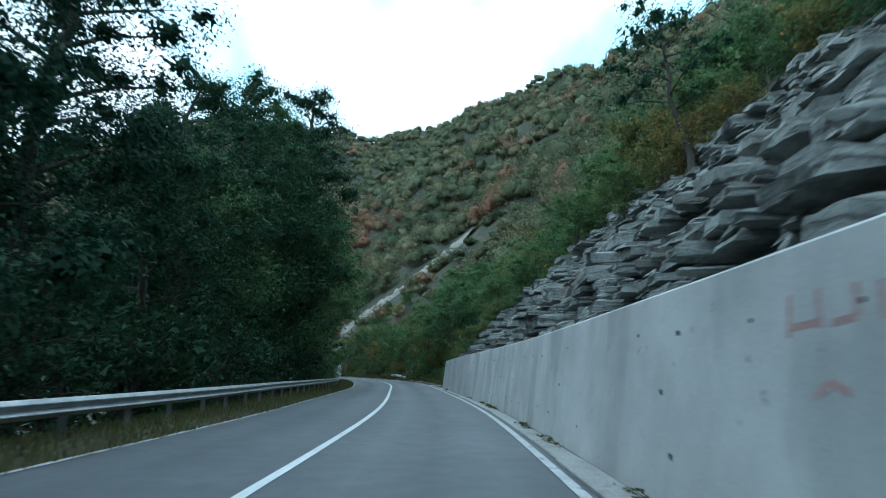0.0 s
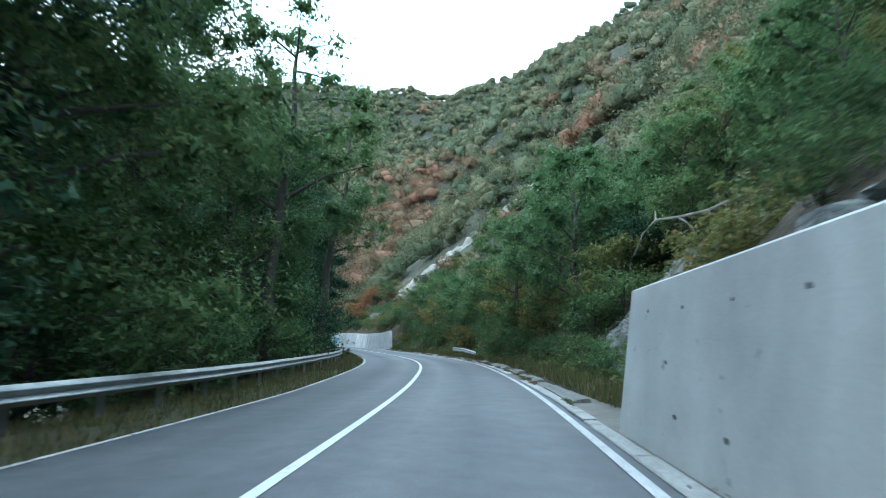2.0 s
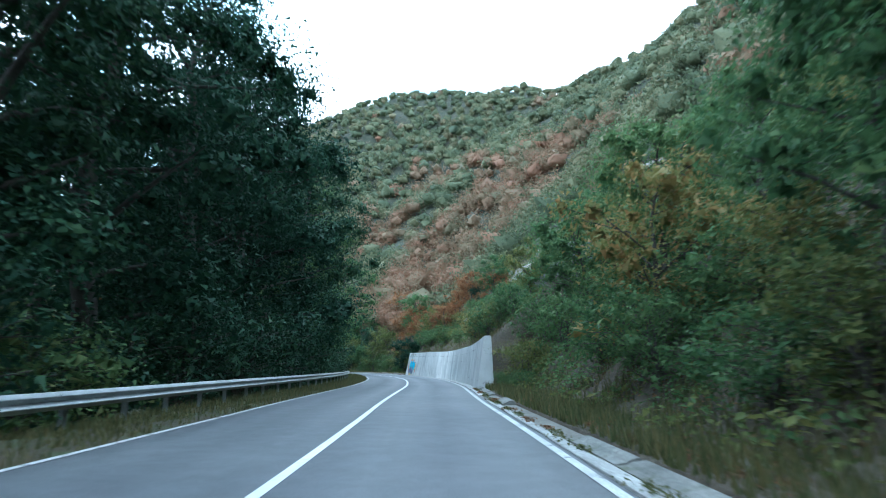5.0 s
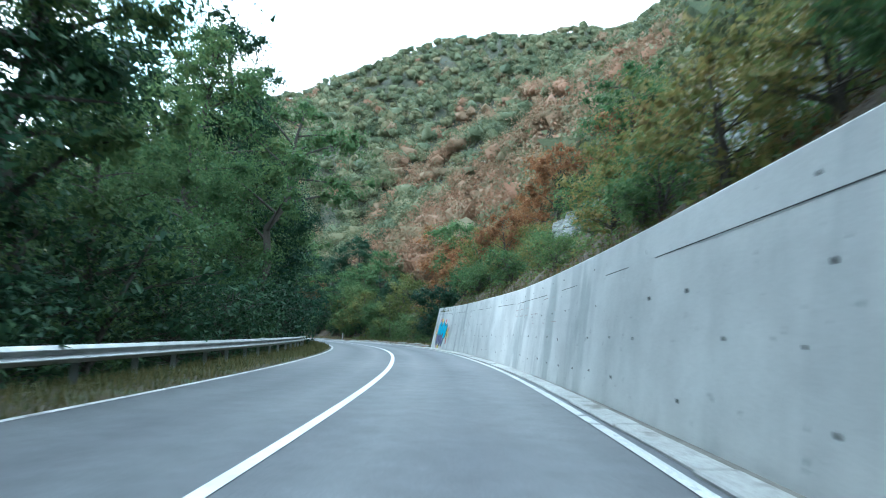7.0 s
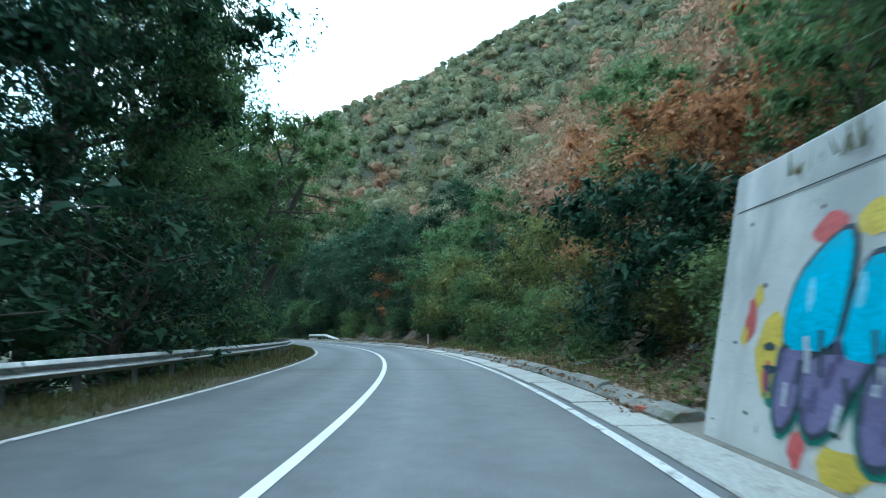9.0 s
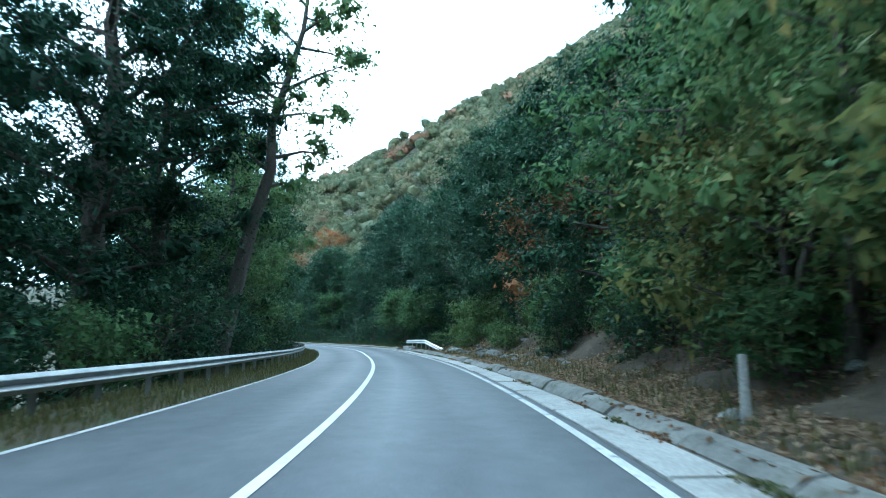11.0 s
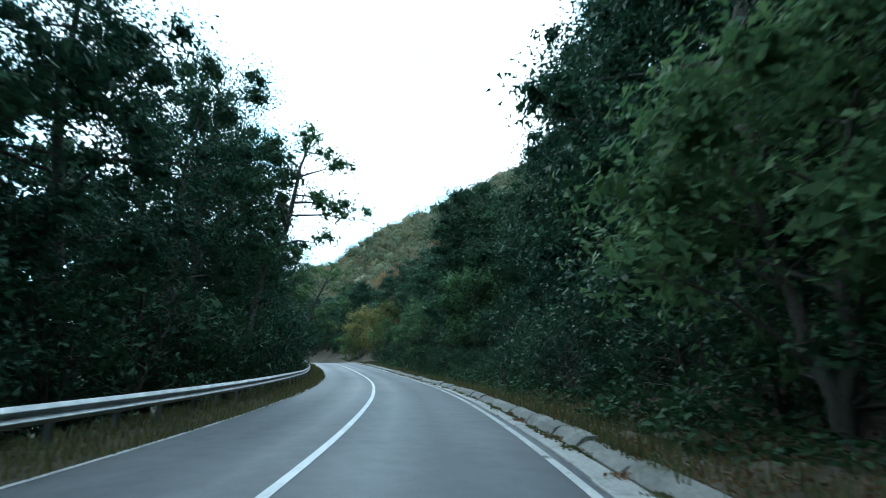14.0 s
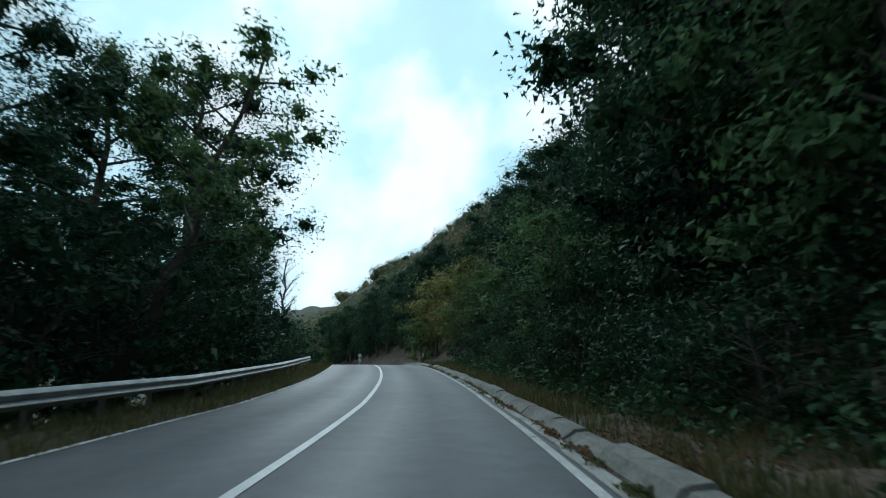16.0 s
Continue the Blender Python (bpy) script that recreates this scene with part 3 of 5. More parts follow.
# ---- retaining walls ----
def retaining_wall(name, s0, s1, mat, label):
    """A cast wall with a leaning face, a flat top and closed ends."""
    st = np.arange(s0, s1 + 0.01, (s1 - s0) / round(s1 - s0))
    f, h = wall_foot(st), wall_height(st)
    top = f + wall_lean(st) * h
    ring = [(f, st * 0 - 0.02), (top - 0.01, h - 0.025), (top + 0.02, h), (top + 0.36, h), (top + 0.38, h - 0.02), (top + 0.5, st * 0 - 0.3), (f, st * 0 - 0.3)]
    v = []
    for d, z in ring:
        x, y = on_road(st, d)
        v.append(np.stack([x, y, z + 0 * st], -1))
    v = np.stack(v, 1).reshape(-1, 3)
    n, k = len(st), len(ring)
    bm = bmesh.new()
    bv = [bm.verts.new(c) for c in v]
    for i in range(n - 1):
        for j in range(k):
            a, b = i * k + j, i * k + (j + 1) % k
            bm.faces.new((bv[a], bv[b], bv[b + k], bv[a + k]))
    bm.faces.new([bv[j] for j in range(k)][::-1])
    bm.faces.new([bv[(n - 1) * k + j] for j in range(k)])
    bmesh.ops.recalc_face_normals(bm, faces=bm.faces[:])
    return tagged(new(name, from_bm(name, bm, mat)), label, "retaining wall")


wall_a = retaining_wall("retaining_wall", -60, WALL_1_END, WALL_CONCRETE, "pale grey cast concrete retaining wall with tie holes and faded red paint")
wall_b = retaining_wall("retaining_wall", WALL_2_START, WALL_2_END, STAINED_CONCRETE, "tall stained concrete retaining wall with painted bubble graffiti")


# ---- guard rails ----
def beam_mesh(length):
    prof = [(0.0, 0.0), (0.05, 0.045), (0.082, 0.07), (0.084, 0.085), (0.05, 0.115), (0.008, 0.150), (0.008, 0.160), (0.05, 0.195), (0.082, 0.225), (0.084, 0.24), (0.05, 0.265), (0.0, 0.31)]
    v = []
    for y in (0, length):
        v += [(x, y, z) for x, z in prof]
        v += [(x - 0.006, y, z) for x, z in prof]
    k = len(prof)
    faces = []
    for side in (0, k):
        for j in range(k - 1):
            a, b = side + j, side + j + 1
            faces.append((a, b, b + 2 * k, a + 2 * k))
    faces += [(0, k, 3 * k, 2 * k), (k - 1, 2 * k - 1, 4 * k - 1, 3 * k - 1)]
    for e in (0, 2 * k):
        faces += [(e + j, e + j + 1, e + k + j + 1, e + k + j) for j in range(k - 1)]
    bm = bmesh.new()
    bv = [bm.verts.new(c) for c in v]
    for f in faces:
        bm.faces.new([bv[i] for i in f])
    bmesh.ops.recalc_face_normals(bm, faces=bm.faces[:])
    return from_bm("beam", bm, STEEL)


def post_mesh():
    bm = bmesh.new()
    for c, size in (((0, 0, 0.1), (0.012, 0.10, 1.1)), ((0.04, 0.05, 0.1), (0.08, 0.008, 1.1)), ((0.04, -0.05, 0.1), (0.08, 0.008, 1.1)), ((0.05, 0, 0.5), (0.10, 0.07, 0.2))):
        geo = bmesh.ops.create_cube(bm, size=1)["verts"]
        for v in geo:
            v.co = Vector(c) + Vector(v.co[i] * size[i] for i in range(3))
    return from_bm("post", bm, STEEL)


BEAM, POST = beam_mesh(4.0), post_mesh()


def rail_along(places, facing, label):
    """A guard rail through plan places (x, y, height of its top) some 4 m apart. facing: 1 if the road lies to the right of its run."""
    root = tagged(new("guard_rail"), label, "guard rail")
    root.location = (places[0][0], places[0][1], 0)
    back = Matrix.Translation(-root.location)
    for (x0, y0, z0), (x1, y1, z1) in zip(places, places[1:]):
        run = Vector((x1 - x0, y1 - y0, z1 - z0))
        turn = math.atan2(-run.x, run.y)
        tilt = math.atan2(run.z, math.hypot(run.x, run.y))
        m = Matrix.Translation((x0, y0, z0 - 0.31)) @ Euler((tilt, 0, turn)).to_matrix().to_4x4() @ Matrix.Diagonal((facing, (run.length + 0.02) / 4.0, 1, 1))
        part("beam", BEAM, root, m=back @ m)
        for u in (0.02, 0.5):
            p = Vector((x0, y0, z0)) + run * u
            part("post", POST, root, m=back @ Matrix.Translation((p.x, p.y, p.z - 0.72)) @ Euler((0, 0, turn)).to_matrix().to_4x4() @ Matrix.Translation((-0.13 * facing, 0, 0)) @ Matrix.Diagonal((facing, 1, 1, 1)))
    return root


def rail_places(s0, s1, d, z):
    st = np.linspace(s0, s1, max(2, round((s1 - s0) / 4) + 1))
    x, y = on_road(st, np.full(len(st), d) if not callable(d) else d(st))
    return [(a, b, z + float(rise(q)) + 0.85 * float(cant(q))) for a, b, q in zip(x, y, st)]


rail_along(rail_places(-40, 324, lambda s: np.interp(s, [0, 60, 130, 180, 240, 300], [-4.6, -4.55, -4.85, -4.75, -4.35, -4.5]), 0.68), 1, "galvanised steel guard rail with dull double-wave beams on posts")


# ---- plants ----
def leaf_cloud(centres, radii, n, size, seed, flat=0.75, up=0.5):
    """Leaves scattered through clumps: small ones outside, broader sprays within. centres: k x 3, radii: k."""
    rng = np.random.default_rng(seed)
    pick = rng.choice(len(centres), n, p=radii ** 2 / (radii ** 2).sum())
    out = rng.normal(size=(n, 3))
    out /= np.linalg.norm(out, axis=1)[:, None]
    inner = rng.random(n) < 0.24
    r = radii[pick] * np.where(inner, rng.uniform(0.0, 0.4, n), rng.uniform(0.4, 1.2, n))
    pos = centres[pick] + out * r[:, None] * np.array([1, 1, flat])
    nor = out * 0.6 + np.array([0, 0, up]) + rng.normal(size=(n, 3)) * 0.55
    nor /= np.linalg.norm(nor, axis=1)[:, None]
    side = np.cross(nor, rng.normal(size=(n, 3)))
    side /= np.linalg.norm(side, axis=1)[:, None]
    fwd = np.cross(nor, side)
    w = (size * np.where(inner, 1.6, 0.78) * rng.uniform(0.6, 1.35, n))[:, None]
    v = np.stack([pos + fwd * w, pos - fwd * w * 0.6 - side * w * 0.45 + nor * w * 0.15, pos - fwd * w * 0.6 + side * w * 0.45 + nor * w * 0.15], 1).reshape(-1, 3)
    soft = out * 0.75 + nor * 0.45 + np.array([0, 0, 0.25]) + rng.normal(size=(n, 3)) * 0.12
    soft /= np.linalg.norm(soft, axis=1)[:, None]
    return v, np.arange(3 * n).reshape(-1, 3), np.repeat(soft, 3, 0)


def tube(verts, faces, pts, radii, sides=6):
    base = len(verts)
    for i, (p, r) in enumerate(zip(pts, radii)):
        a = (pts[min(i + 1, len(pts) - 1)] - pts[max(i - 1, 0)]).normalized()
        u = a.orthogonal().normalized()
        w = a.cross(u)
        for k in range(sides):
            q = 2 * math.pi * k / sides
            verts.append(p + (u * math.cos(q) + w * math.sin(q)) * r)
    for i in range(len(pts) - 1):
        for k in range(sides):
            a, b = base + i * sides + k, base + i * sides + (k + 1) % sides
            faces.append((a, b, b + sides, a + sides))


def make_tree(name, label, category, group, height, spread, crown_from, limbs, leaves, leaf_size, leaf_mat, seed, clump=0.9, stems=1, up_reach=0.5, bark=BARK):
    """A tree with a tapered, slightly bent trunk, limbs and a ragged crown of leaf clumps on the limbs."""
    rng = random.Random(seed)
    root = tagged(new(name), label, category, group)
    verts, faces, cs, rs = [], [], [], []
    for st in range(stems):
        lean = Vector((rng.uniform(-1, 1), rng.uniform(-1, 1), 0)) * (0.05 if stems == 1 else 0.28)
        h = height * rng.uniform(0.85, 1.0)
        pts = [Vector((0, 0, -0.4))]
        for i in range(1, 9):
            u = i / 8
            pts.append(Vector((rng.uniform(-1, 1) * 0.02 * h, rng.uniform(-1, 1) * 0.02 * h, h * 0.93 * u)) + lean * h * u)
        r0 = 0.018 * height + 0.03
        tube(verts, faces, pts, [r0 * (1.25 if i == 0 else 1) * (1 - 0.85 * i / 8) for i in range(9)], 6 if stems == 1 else 4)
        for k in range(limbs):
            u = crown_from + (1 - crown_from) * (k + rng.random()) / limbs
            x = u * 8
            i = min(7, int(x))
            p = pts[i].lerp(pts[i + 1], x - i)
            az = k * 2.4 + rng.uniform(-0.5, 0.5)
            shape = (math.sin(math.pi * min(1, (u - crown_from) / (1 - crown_from) * 0.85 + 0.15)) ** 0.7)
            ln = spread * shape * rng.uniform(0.6, 1.15) + 0.3
            rise = up_reach * rng.uniform(0.4, 1.3)
            way = Vector((math.cos(az), math.sin(az), rise)).normalized()
            q = [p, p + way * ln * 0.5 + Vector((0, 0, rng.uniform(-0.05, 0.05) * ln)), p + way * ln + Vector((0, 0, -0.08 * ln))]
            tube(verts, faces, q, [r0 * 0.4 * (1.1 - u * 0.7), r0 * 0.22 * (1.1 - u * 0.7), 0.012], 4 if stems == 1 else 3)
            for f, c in ((0.55, 0.8), (0.85, 1.0), (1.05, 0.75)):
                o = Vector((rng.gauss(0, 0.25), rng.gauss(0, 0.25), rng.gauss(0, 0.18))) * clump
                cs.append(p + way * ln * f + o)
                rs.append(clump * c * rng.uniform(0.6, 1.2) * (0.75 + 0.5 * shape))
                if rng.random() < 0.2:
                    e = p + way * ln * f + o
                    tube(verts, faces, [p.lerp(e, 0.6), e], [0.02, 0.008], 3)
        cs.append(pts[-1])
        rs.append(clump * 0.8)
    part("trunk", mesh_of("trunk", [tuple(v) for v in verts], faces, bark, True), root, "grey-brown bark with bare limbs")
    lv, lf, ln_ = leaf_cloud(np.array([tuple(c) for c in cs]), np.array(rs), leaves, leaf_size, seed)
    part("crown", mesh_of("crown", lv, lf, leaf_mat, True, ln_), root)
    return root


def plant(protos, places, rng):
    """Stands copies of the prototypes at places (x, y, z, scale). The prototypes take the first places."""
    first = {}
    for x, y, z, sc, k in places:
        k = k % len(protos)
        m = Matrix.Translation((x, y, z)) @ Euler((rng.uniform(-0.05, 0.05), rng.uniform(-0.05, 0.05), rng.uniform(0, 6.28))).to_matrix().to_4x4() @ Matrix.Diagonal((sc * rng.uniform(0.9, 1.1), sc * rng.uniform(0.9, 1.1), sc, 1))
        if k in first:
            copy_thing(protos[k], m)
        else:
            first[k] = m
    for k, m in first.items():
        protos[k].matrix_basis = m


def spot(s, d, rng=None):
    x, y = on_road(s, d)
    return float(x), float(y), float(land(np.array([s]), np.array([d]))[0])


rng = random.Random(5)
LEFT_LABEL = "tall green riverside tree with leaves down to the rail"
tall = [make_tree("riverside_tree", LEFT_LABEL, "tree", "riverside trees", h, sp, cf, lm, int(lv * 2.25), 0.128 if mat is DARK_LEAF else 0.118, mat, sd, 1.5, 1, ur)
        for h, sp, cf, lm, lv, mat, sd, ur in ((22, 5.0, 0.08, 34, 16000, DARK_LEAF, 11, 0.45), (19, 5.2, 0.05, 30, 16000, DARK_LEAF, 12, 0.35), (25, 4.2, 0.10, 40, 17000, DARK_LEAF, 13, 0.8), (18, 5.2, 0.05, 28, 16000, GREEN_LEAF, 14, 0.35), (21, 4.6, 0.07, 34, 16000, GREEN_LEAF, 17, 0.6))]
back = [make_tree("riverside_tree", "tall dark green tree in the riverside belt", "tree", "riverside trees", h, sp, 0.06, 26, 4000, 0.42, DARK_LEAF, sd, 1.6, 1, 0.5)
        for h, sp, sd in ((20, 5.0, 15), (24, 4.6, 16))]
front_at, back_at = [], []


def left_scale(s):
    return float(np.interp(s, [-20, 12, 20, 26, 30, 37, 46, 52, 58, 66, 73, 92, 104, 137, 141, 151, 155, 190, 215, 222, 246, 252, 265, 270, 276, 282, 289, 293, 297, 301, 306, 312, 318, 324, 332, 400],
                           [1.0, 0.95, 0.75, 0.8, 0.95, 1.12, 1.1, 0.95, 1.1, 1.05, 0.8, 0.85, 1.2, 1.15, 0.68, 0.7, 1.1, 1.1, 1.0, 0.84, 0.88, 1.0, 1.0, 0.86, 0.9, 0.86, 0.82, 0.68, 0.68, 0.74, 0.84, 0.86, 0.7, 0.62, 0.56, 0.5]))


s = -16.0
while s < 335:
    d = -8.6 - rng.random() * 2.2
    x, y, z = spot(s, d)
    # darkened leaves where the tree belt lies in shade, greener ones elsewhere
    front_at.append((x, y, z, left_scale(s) * rng.uniform(0.92, 1.08), rng.choice((3, 4, 4, 0)) if 40 < s < 78 or 138 < s < 160 or 178 < s < 208 or 218 < s < 250 else rng.choice((0, 0, 1, 1, 2, 2))))
    if rng.random() < 0.8 and not 174 < s < 212:
        x, y, z = spot(s + rng.uniform(-2, 2), -15.5 - rng.random() * 4)
        back_at.append((x, y, z, left_scale(s) * rng.uniform(0.85, 1.15), rng.randrange(2)))
    s += rng.uniform(5.0, 7.2)
for s, d, sc, k in ((40.5, -7.5, 1.0, 2), (36.0, -7.8, 0.98, 4), (45.0, -7.6, 1.02, 3)):
    x, y, z = spot(s, d)
    front_at.append((x, y, z, sc, k))
plant(tall, front_at, rng)
plant(back, back_at, rng)

under = [make_tree("bush", "dense green roadside bush behind the guard rail, mostly coloured dark for shade", "bush", "riverside bushes", h, sp, 0.05, 14, 3000, 0.1, mat, sd, 0.8, 3, 0.5)
         for h, sp, mat, sd in ((3.4, 1.7, DARK_LEAF, 21), (2.6, 1.6, GREEN_LEAF, 22), (4.4, 2.0, DARK_LEAF, 23))]
places = []
s = -14.0
while s < 345:
    x, y, z = spot(s, -6.7 - rng.random() * 1.2)
    # only darkened bushes along the shaded stretches
    places.append((x, y, z, rng.uniform(0.85, 1.3), rng.choice((0, 2)) if s < 40 or 105 < s < 178 or s > 250 else rng.randrange(3)))
    s += rng.uniform(2.6, 4.2)
plant(under, places, rng)

places = []
s = 196.0
while s < 330:
    for d0, grow in ((7.3 if s < 242 else 6.6, 0.6), (8.4, 0.95)):
        x, y, z = spot(s + rng.uniform(-1, 1), d0 + rng.random() * 1.2)
        # past 245 the leaf colour carries the shade of the overhanging trees
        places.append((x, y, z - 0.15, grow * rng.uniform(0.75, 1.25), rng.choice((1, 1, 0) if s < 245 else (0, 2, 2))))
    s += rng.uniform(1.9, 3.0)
bank_bush = [make_tree("shrub", "green bush under the trees on the bank, mostly coloured dark for shade", "bush", "bank bushes", h, sp, 0.05, 12, 2200, 0.115, mat, sd, 0.8, 3, 0.5)
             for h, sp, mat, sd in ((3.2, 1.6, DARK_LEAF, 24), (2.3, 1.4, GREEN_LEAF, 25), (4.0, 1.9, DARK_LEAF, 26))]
plant(bank_bush, places, rng)

places = []
s = 45.5
while s < 119:
    d = 5.9 + rng.random() * 2.6
    x, y, z = spot(s, d)
    if not (47 < s < 55.5 or (104 < s < 117 and rng.random() < 0.6)):
        places.append((x, y, z - 0.1, rng.uniform(0.5, 0.95), rng.randrange(3)))
    s += rng.uniform(1.0, 1.8)
for s, d, sc in ((46.8, 6.0, 0.4), (48.6, 5.8, 0.33), (50.2, 6.1, 0.42), (51.9, 5.8, 0.36), (53.2, 6.2, 0.45), (54.8, 6.0, 0.5)):
    x, y, z = spot(s, d)
    places.append((x, y, z - 0.1, sc, rng.randrange(3)))
for s, d, sc in ((39.6, 6.4, 0.4), (40.4, 5.3, 0.36), (41.2, 6.2, 0.5), (41.9, 5.2, 0.4), (42.6, 6.6, 0.55), (43.6, 5.6, 0.5), (40.9, 7.6, 0.6), (42.2, 8.4, 0.7), (44.4, 7.0, 0.65), (39.2, 8.2, 0.55)):
    x, y, z = spot(s, d)
    places.append((x, y, z - 0.1, sc, rng.choice((0, 1, 2, 2))))
s = 62.0
while s < 119:
    x, y, z = spot(s, (9.0 if s < 102 else 11.5) + rng.random() * 5.5)
    places.append((x, y, z - 0.1, rng.uniform(0.7, 1.25), rng.randrange(3)))
    s += rng.uniform(1.6, 2.8)
s = 0.0
while s < 45:
    x, y, z = spot(s, 12.6 + rng.random() * 8)
    places.append((x, y, z - 0.2, rng.uniform(0.7, 1.3), rng.choice((0, 2, 2))))
    s += rng.uniform(1.0, 1.8)
s = 167.5
while s < 196:
    x, y, z = spot(s, 6.2 + rng.random() * 2.4)
    places.append((x, y, z - 0.1, rng.uniform(0.5, 0.95), rng.randrange(3)))
    s += rng.uniform(1.8, 3.0)
s = 121.5
while s < 166:
    for k in range(2):
        q = s + rng.uniform(0, 2)
        x, y, z = spot(q, float(wall_foot(q)) + 1.6 + 2.6 * k + rng.random() * 1.4)
        places.append((x, y, z - 0.1, rng.uniform(0.45, 0.85), rng.randrange(3)))
    s += rng.uniform(1.8, 2.8)
for _ in range(9):
    x, y, z = spot(rng.uniform(106, 119.5), rng.uniform(9.6, 13.5))
    places.append((x, y, z - 0.15, rng.uniform(0.5, 1.0), rng.randrange(3)))
for s, d in ((118.2, 5.3), (117.2, 5.8), (116.3, 5.3), (115.0, 5.9), (113.4, 5.6)):
    x, y, z = spot(s, d)
    places.append((x, y, z - 0.1, 0.36, rng.randrange(2)))
scrub = [make_tree("scrub_bush", "leafy green and yellowing scrub bush at the roadside", "bush", "roadside scrub", h, sp, 0.05, 12, 3800, 0.085, mat, sd, 0.7, 3, 0.5)
         for h, sp, mat, sd in ((2.8, 1.6, GREEN_LEAF, 27), (2.2, 1.5, GREEN_LEAF, 28), (2.6, 1.5, YELLOW_LEAF, 29))]
plant(scrub, places, rng)

GREEN_LABEL = "green broadleaf tree rooted on the steep bank"
slope_green = [make_tree("slope_tree", GREEN_LABEL, "tree", "slope trees", h, sp, cf, lm, 8500, 0.125, mat, sd, 0.95, st, 0.6)
               for h, sp, cf, lm, mat, sd, st in ((7.5, 2.7, 0.08, 20, GREEN_LEAF, 31, 1), (6.0, 2.5, 0.05, 13, GREEN_LEAF, 32, 2), (8.5, 3.0, 0.10, 22, GREEN_LEAF, 33, 1), (5.0, 2.3, 0.04, 10, DARK_LEAF, 34, 3))]
slope_tall = [make_tree("slope_tree", "tall green broadleaf tree overhanging the road, mostly coloured dark for shade", "tree", "slope trees", h, sp, cf, lm, 27000, 0.132, mat, sd, 1.25, st, 0.5)
              for h, sp, cf, lm, mat, sd, st in ((14, 4.4, 0.07, 28, DARK_LEAF, 35, 1), (12, 4.6, 0.05, 24, GREEN_LEAF, 36, 1), (16, 4.0, 0.08, 32, DARK_LEAF, 37, 1))]
slope_yellow = [make_tree("slope_tree", "yellowing broadleaf tree in early autumn leaf on the slope", "tree", "slope trees", h, sp, 0.06, lm, 4400, 0.12, YELLOW_LEAF, sd, 0.85, st, 0.6)
                for h, sp, lm, sd, st in ((6.0, 2.4, 16, 41, 1), (4.5, 2.1, 9, 42, 3))]
slope_rust = [make_tree("slope_tree", "small tree turned rusty red-brown on the slope", "tree", "slope trees", h, sp, 0.06, lm, 4200, 0.12, RUST_LEAF, sd, 0.85, st, 0.6)
              for h, sp, lm, sd, st in ((5.5, 2.2, 16, 51, 1), (4.2, 1.9, 9, 52, 2))]
green_at, yellow_at, rust_at, tall_at = [], [], [], []
s = 18.0
while s < 424:
    for d0, sp in ((7.6, 0.9), (11.2, 1.6), (15.6, 1.6))[:3 if s > 300 else 2]:
        d = d0 + rng.uniform(-sp, sp)
        q = s + rng.uniform(-1.5, 1.5)
        walled = float(behind_wall(np.array([q]))[0]) > 0.1
        if (q < 46 and d < 11.5) or (46 < q < 57 and d < 10.5) or (104 < q < 118 and d < 9.5) or (walled and d < 7.6) or (q > 420):
            continue
        if rng.random() < (0.2 if walled else 0.08):
            continue
        x, y, z = spot(q, d)
        rust = 0.34 if 150 < q < 190 else 0.16 if 130 < q <= 150 else 0.0
        yell = 0.2 if 20 < q < 120 else 0.34 if q < 172 else 0.26 if q < 215 else 0.06
        t = rng.random()
        if 212 < q and t > 0.12:
            if d0 < 9 or t > 0.5 or d0 > 14:
                x, y, z = spot(q, max(d, (8.9 if q < 250 else 9.5 if q < 263 else 10.8) + rng.random()))
                # from 226 on only crowns with shade put into their leaf colour
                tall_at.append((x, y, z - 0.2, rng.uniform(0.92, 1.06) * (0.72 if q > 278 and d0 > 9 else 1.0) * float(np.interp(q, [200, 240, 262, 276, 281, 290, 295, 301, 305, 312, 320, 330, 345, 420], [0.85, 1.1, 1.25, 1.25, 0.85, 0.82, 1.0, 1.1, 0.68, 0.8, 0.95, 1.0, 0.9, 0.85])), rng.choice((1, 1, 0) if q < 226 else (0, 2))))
            continue
        sc = rng.uniform(0.75, 1.2) * (0.72 if walled else 1.0)
        (rust_at if t < rust else yellow_at if t < rust + yell else green_at).append((x, y, z - 0.15, sc, rng.randrange(8) if q > 125 else rng.randrange(3)))
    s += 4.9
mid_green = [make_tree("slope_tree", "green broadleaf tree high on the steep slope", "tree", "slope trees", h, sp, 0.06, 14, 2800, 0.17, mat, sd, 0.9, st, 0.6)
             for h, sp, mat, sd, st in ((6.5, 2.5, GREEN_LEAF, 71, 1), (5.0, 2.3, GREEN_LEAF, 72, 2), (5.5, 2.4, YELLOW_LEAF, 73, 2))]
mid_at = []
for _ in range(95):
    q = rng.uniform(16, 128)
    d = rng.uniform(13.5, 23.5)
    if abs(q + 5 - (155 - d * 0.52)) < 9 or (q < 40 and d < 15):
        continue
    x, y, z = spot(q, d)
    mid_at.append((x, y, z - 0.3, rng.uniform(0.6, 1.15) * (1 if q < 86 else 0.5), rng.choice((0, 0, 1, 1, 2))))
plant(mid_green, mid_at, rng)
for q, d, sc in ((331, 8, 1.5), (338, 9.2, 1.7), (346, 8.4, 1.5), (204, 7.4, 1.0), (208, 8.0, 1.2), (177.8, 7.5, 0.75), (125.5, 8.4, 0.75), (137, 6.6, 0.5)):
    x, y, z = spot(q, d)
    yellow_at.append((x, y, z - 0.1, sc, rng.randrange(2)))
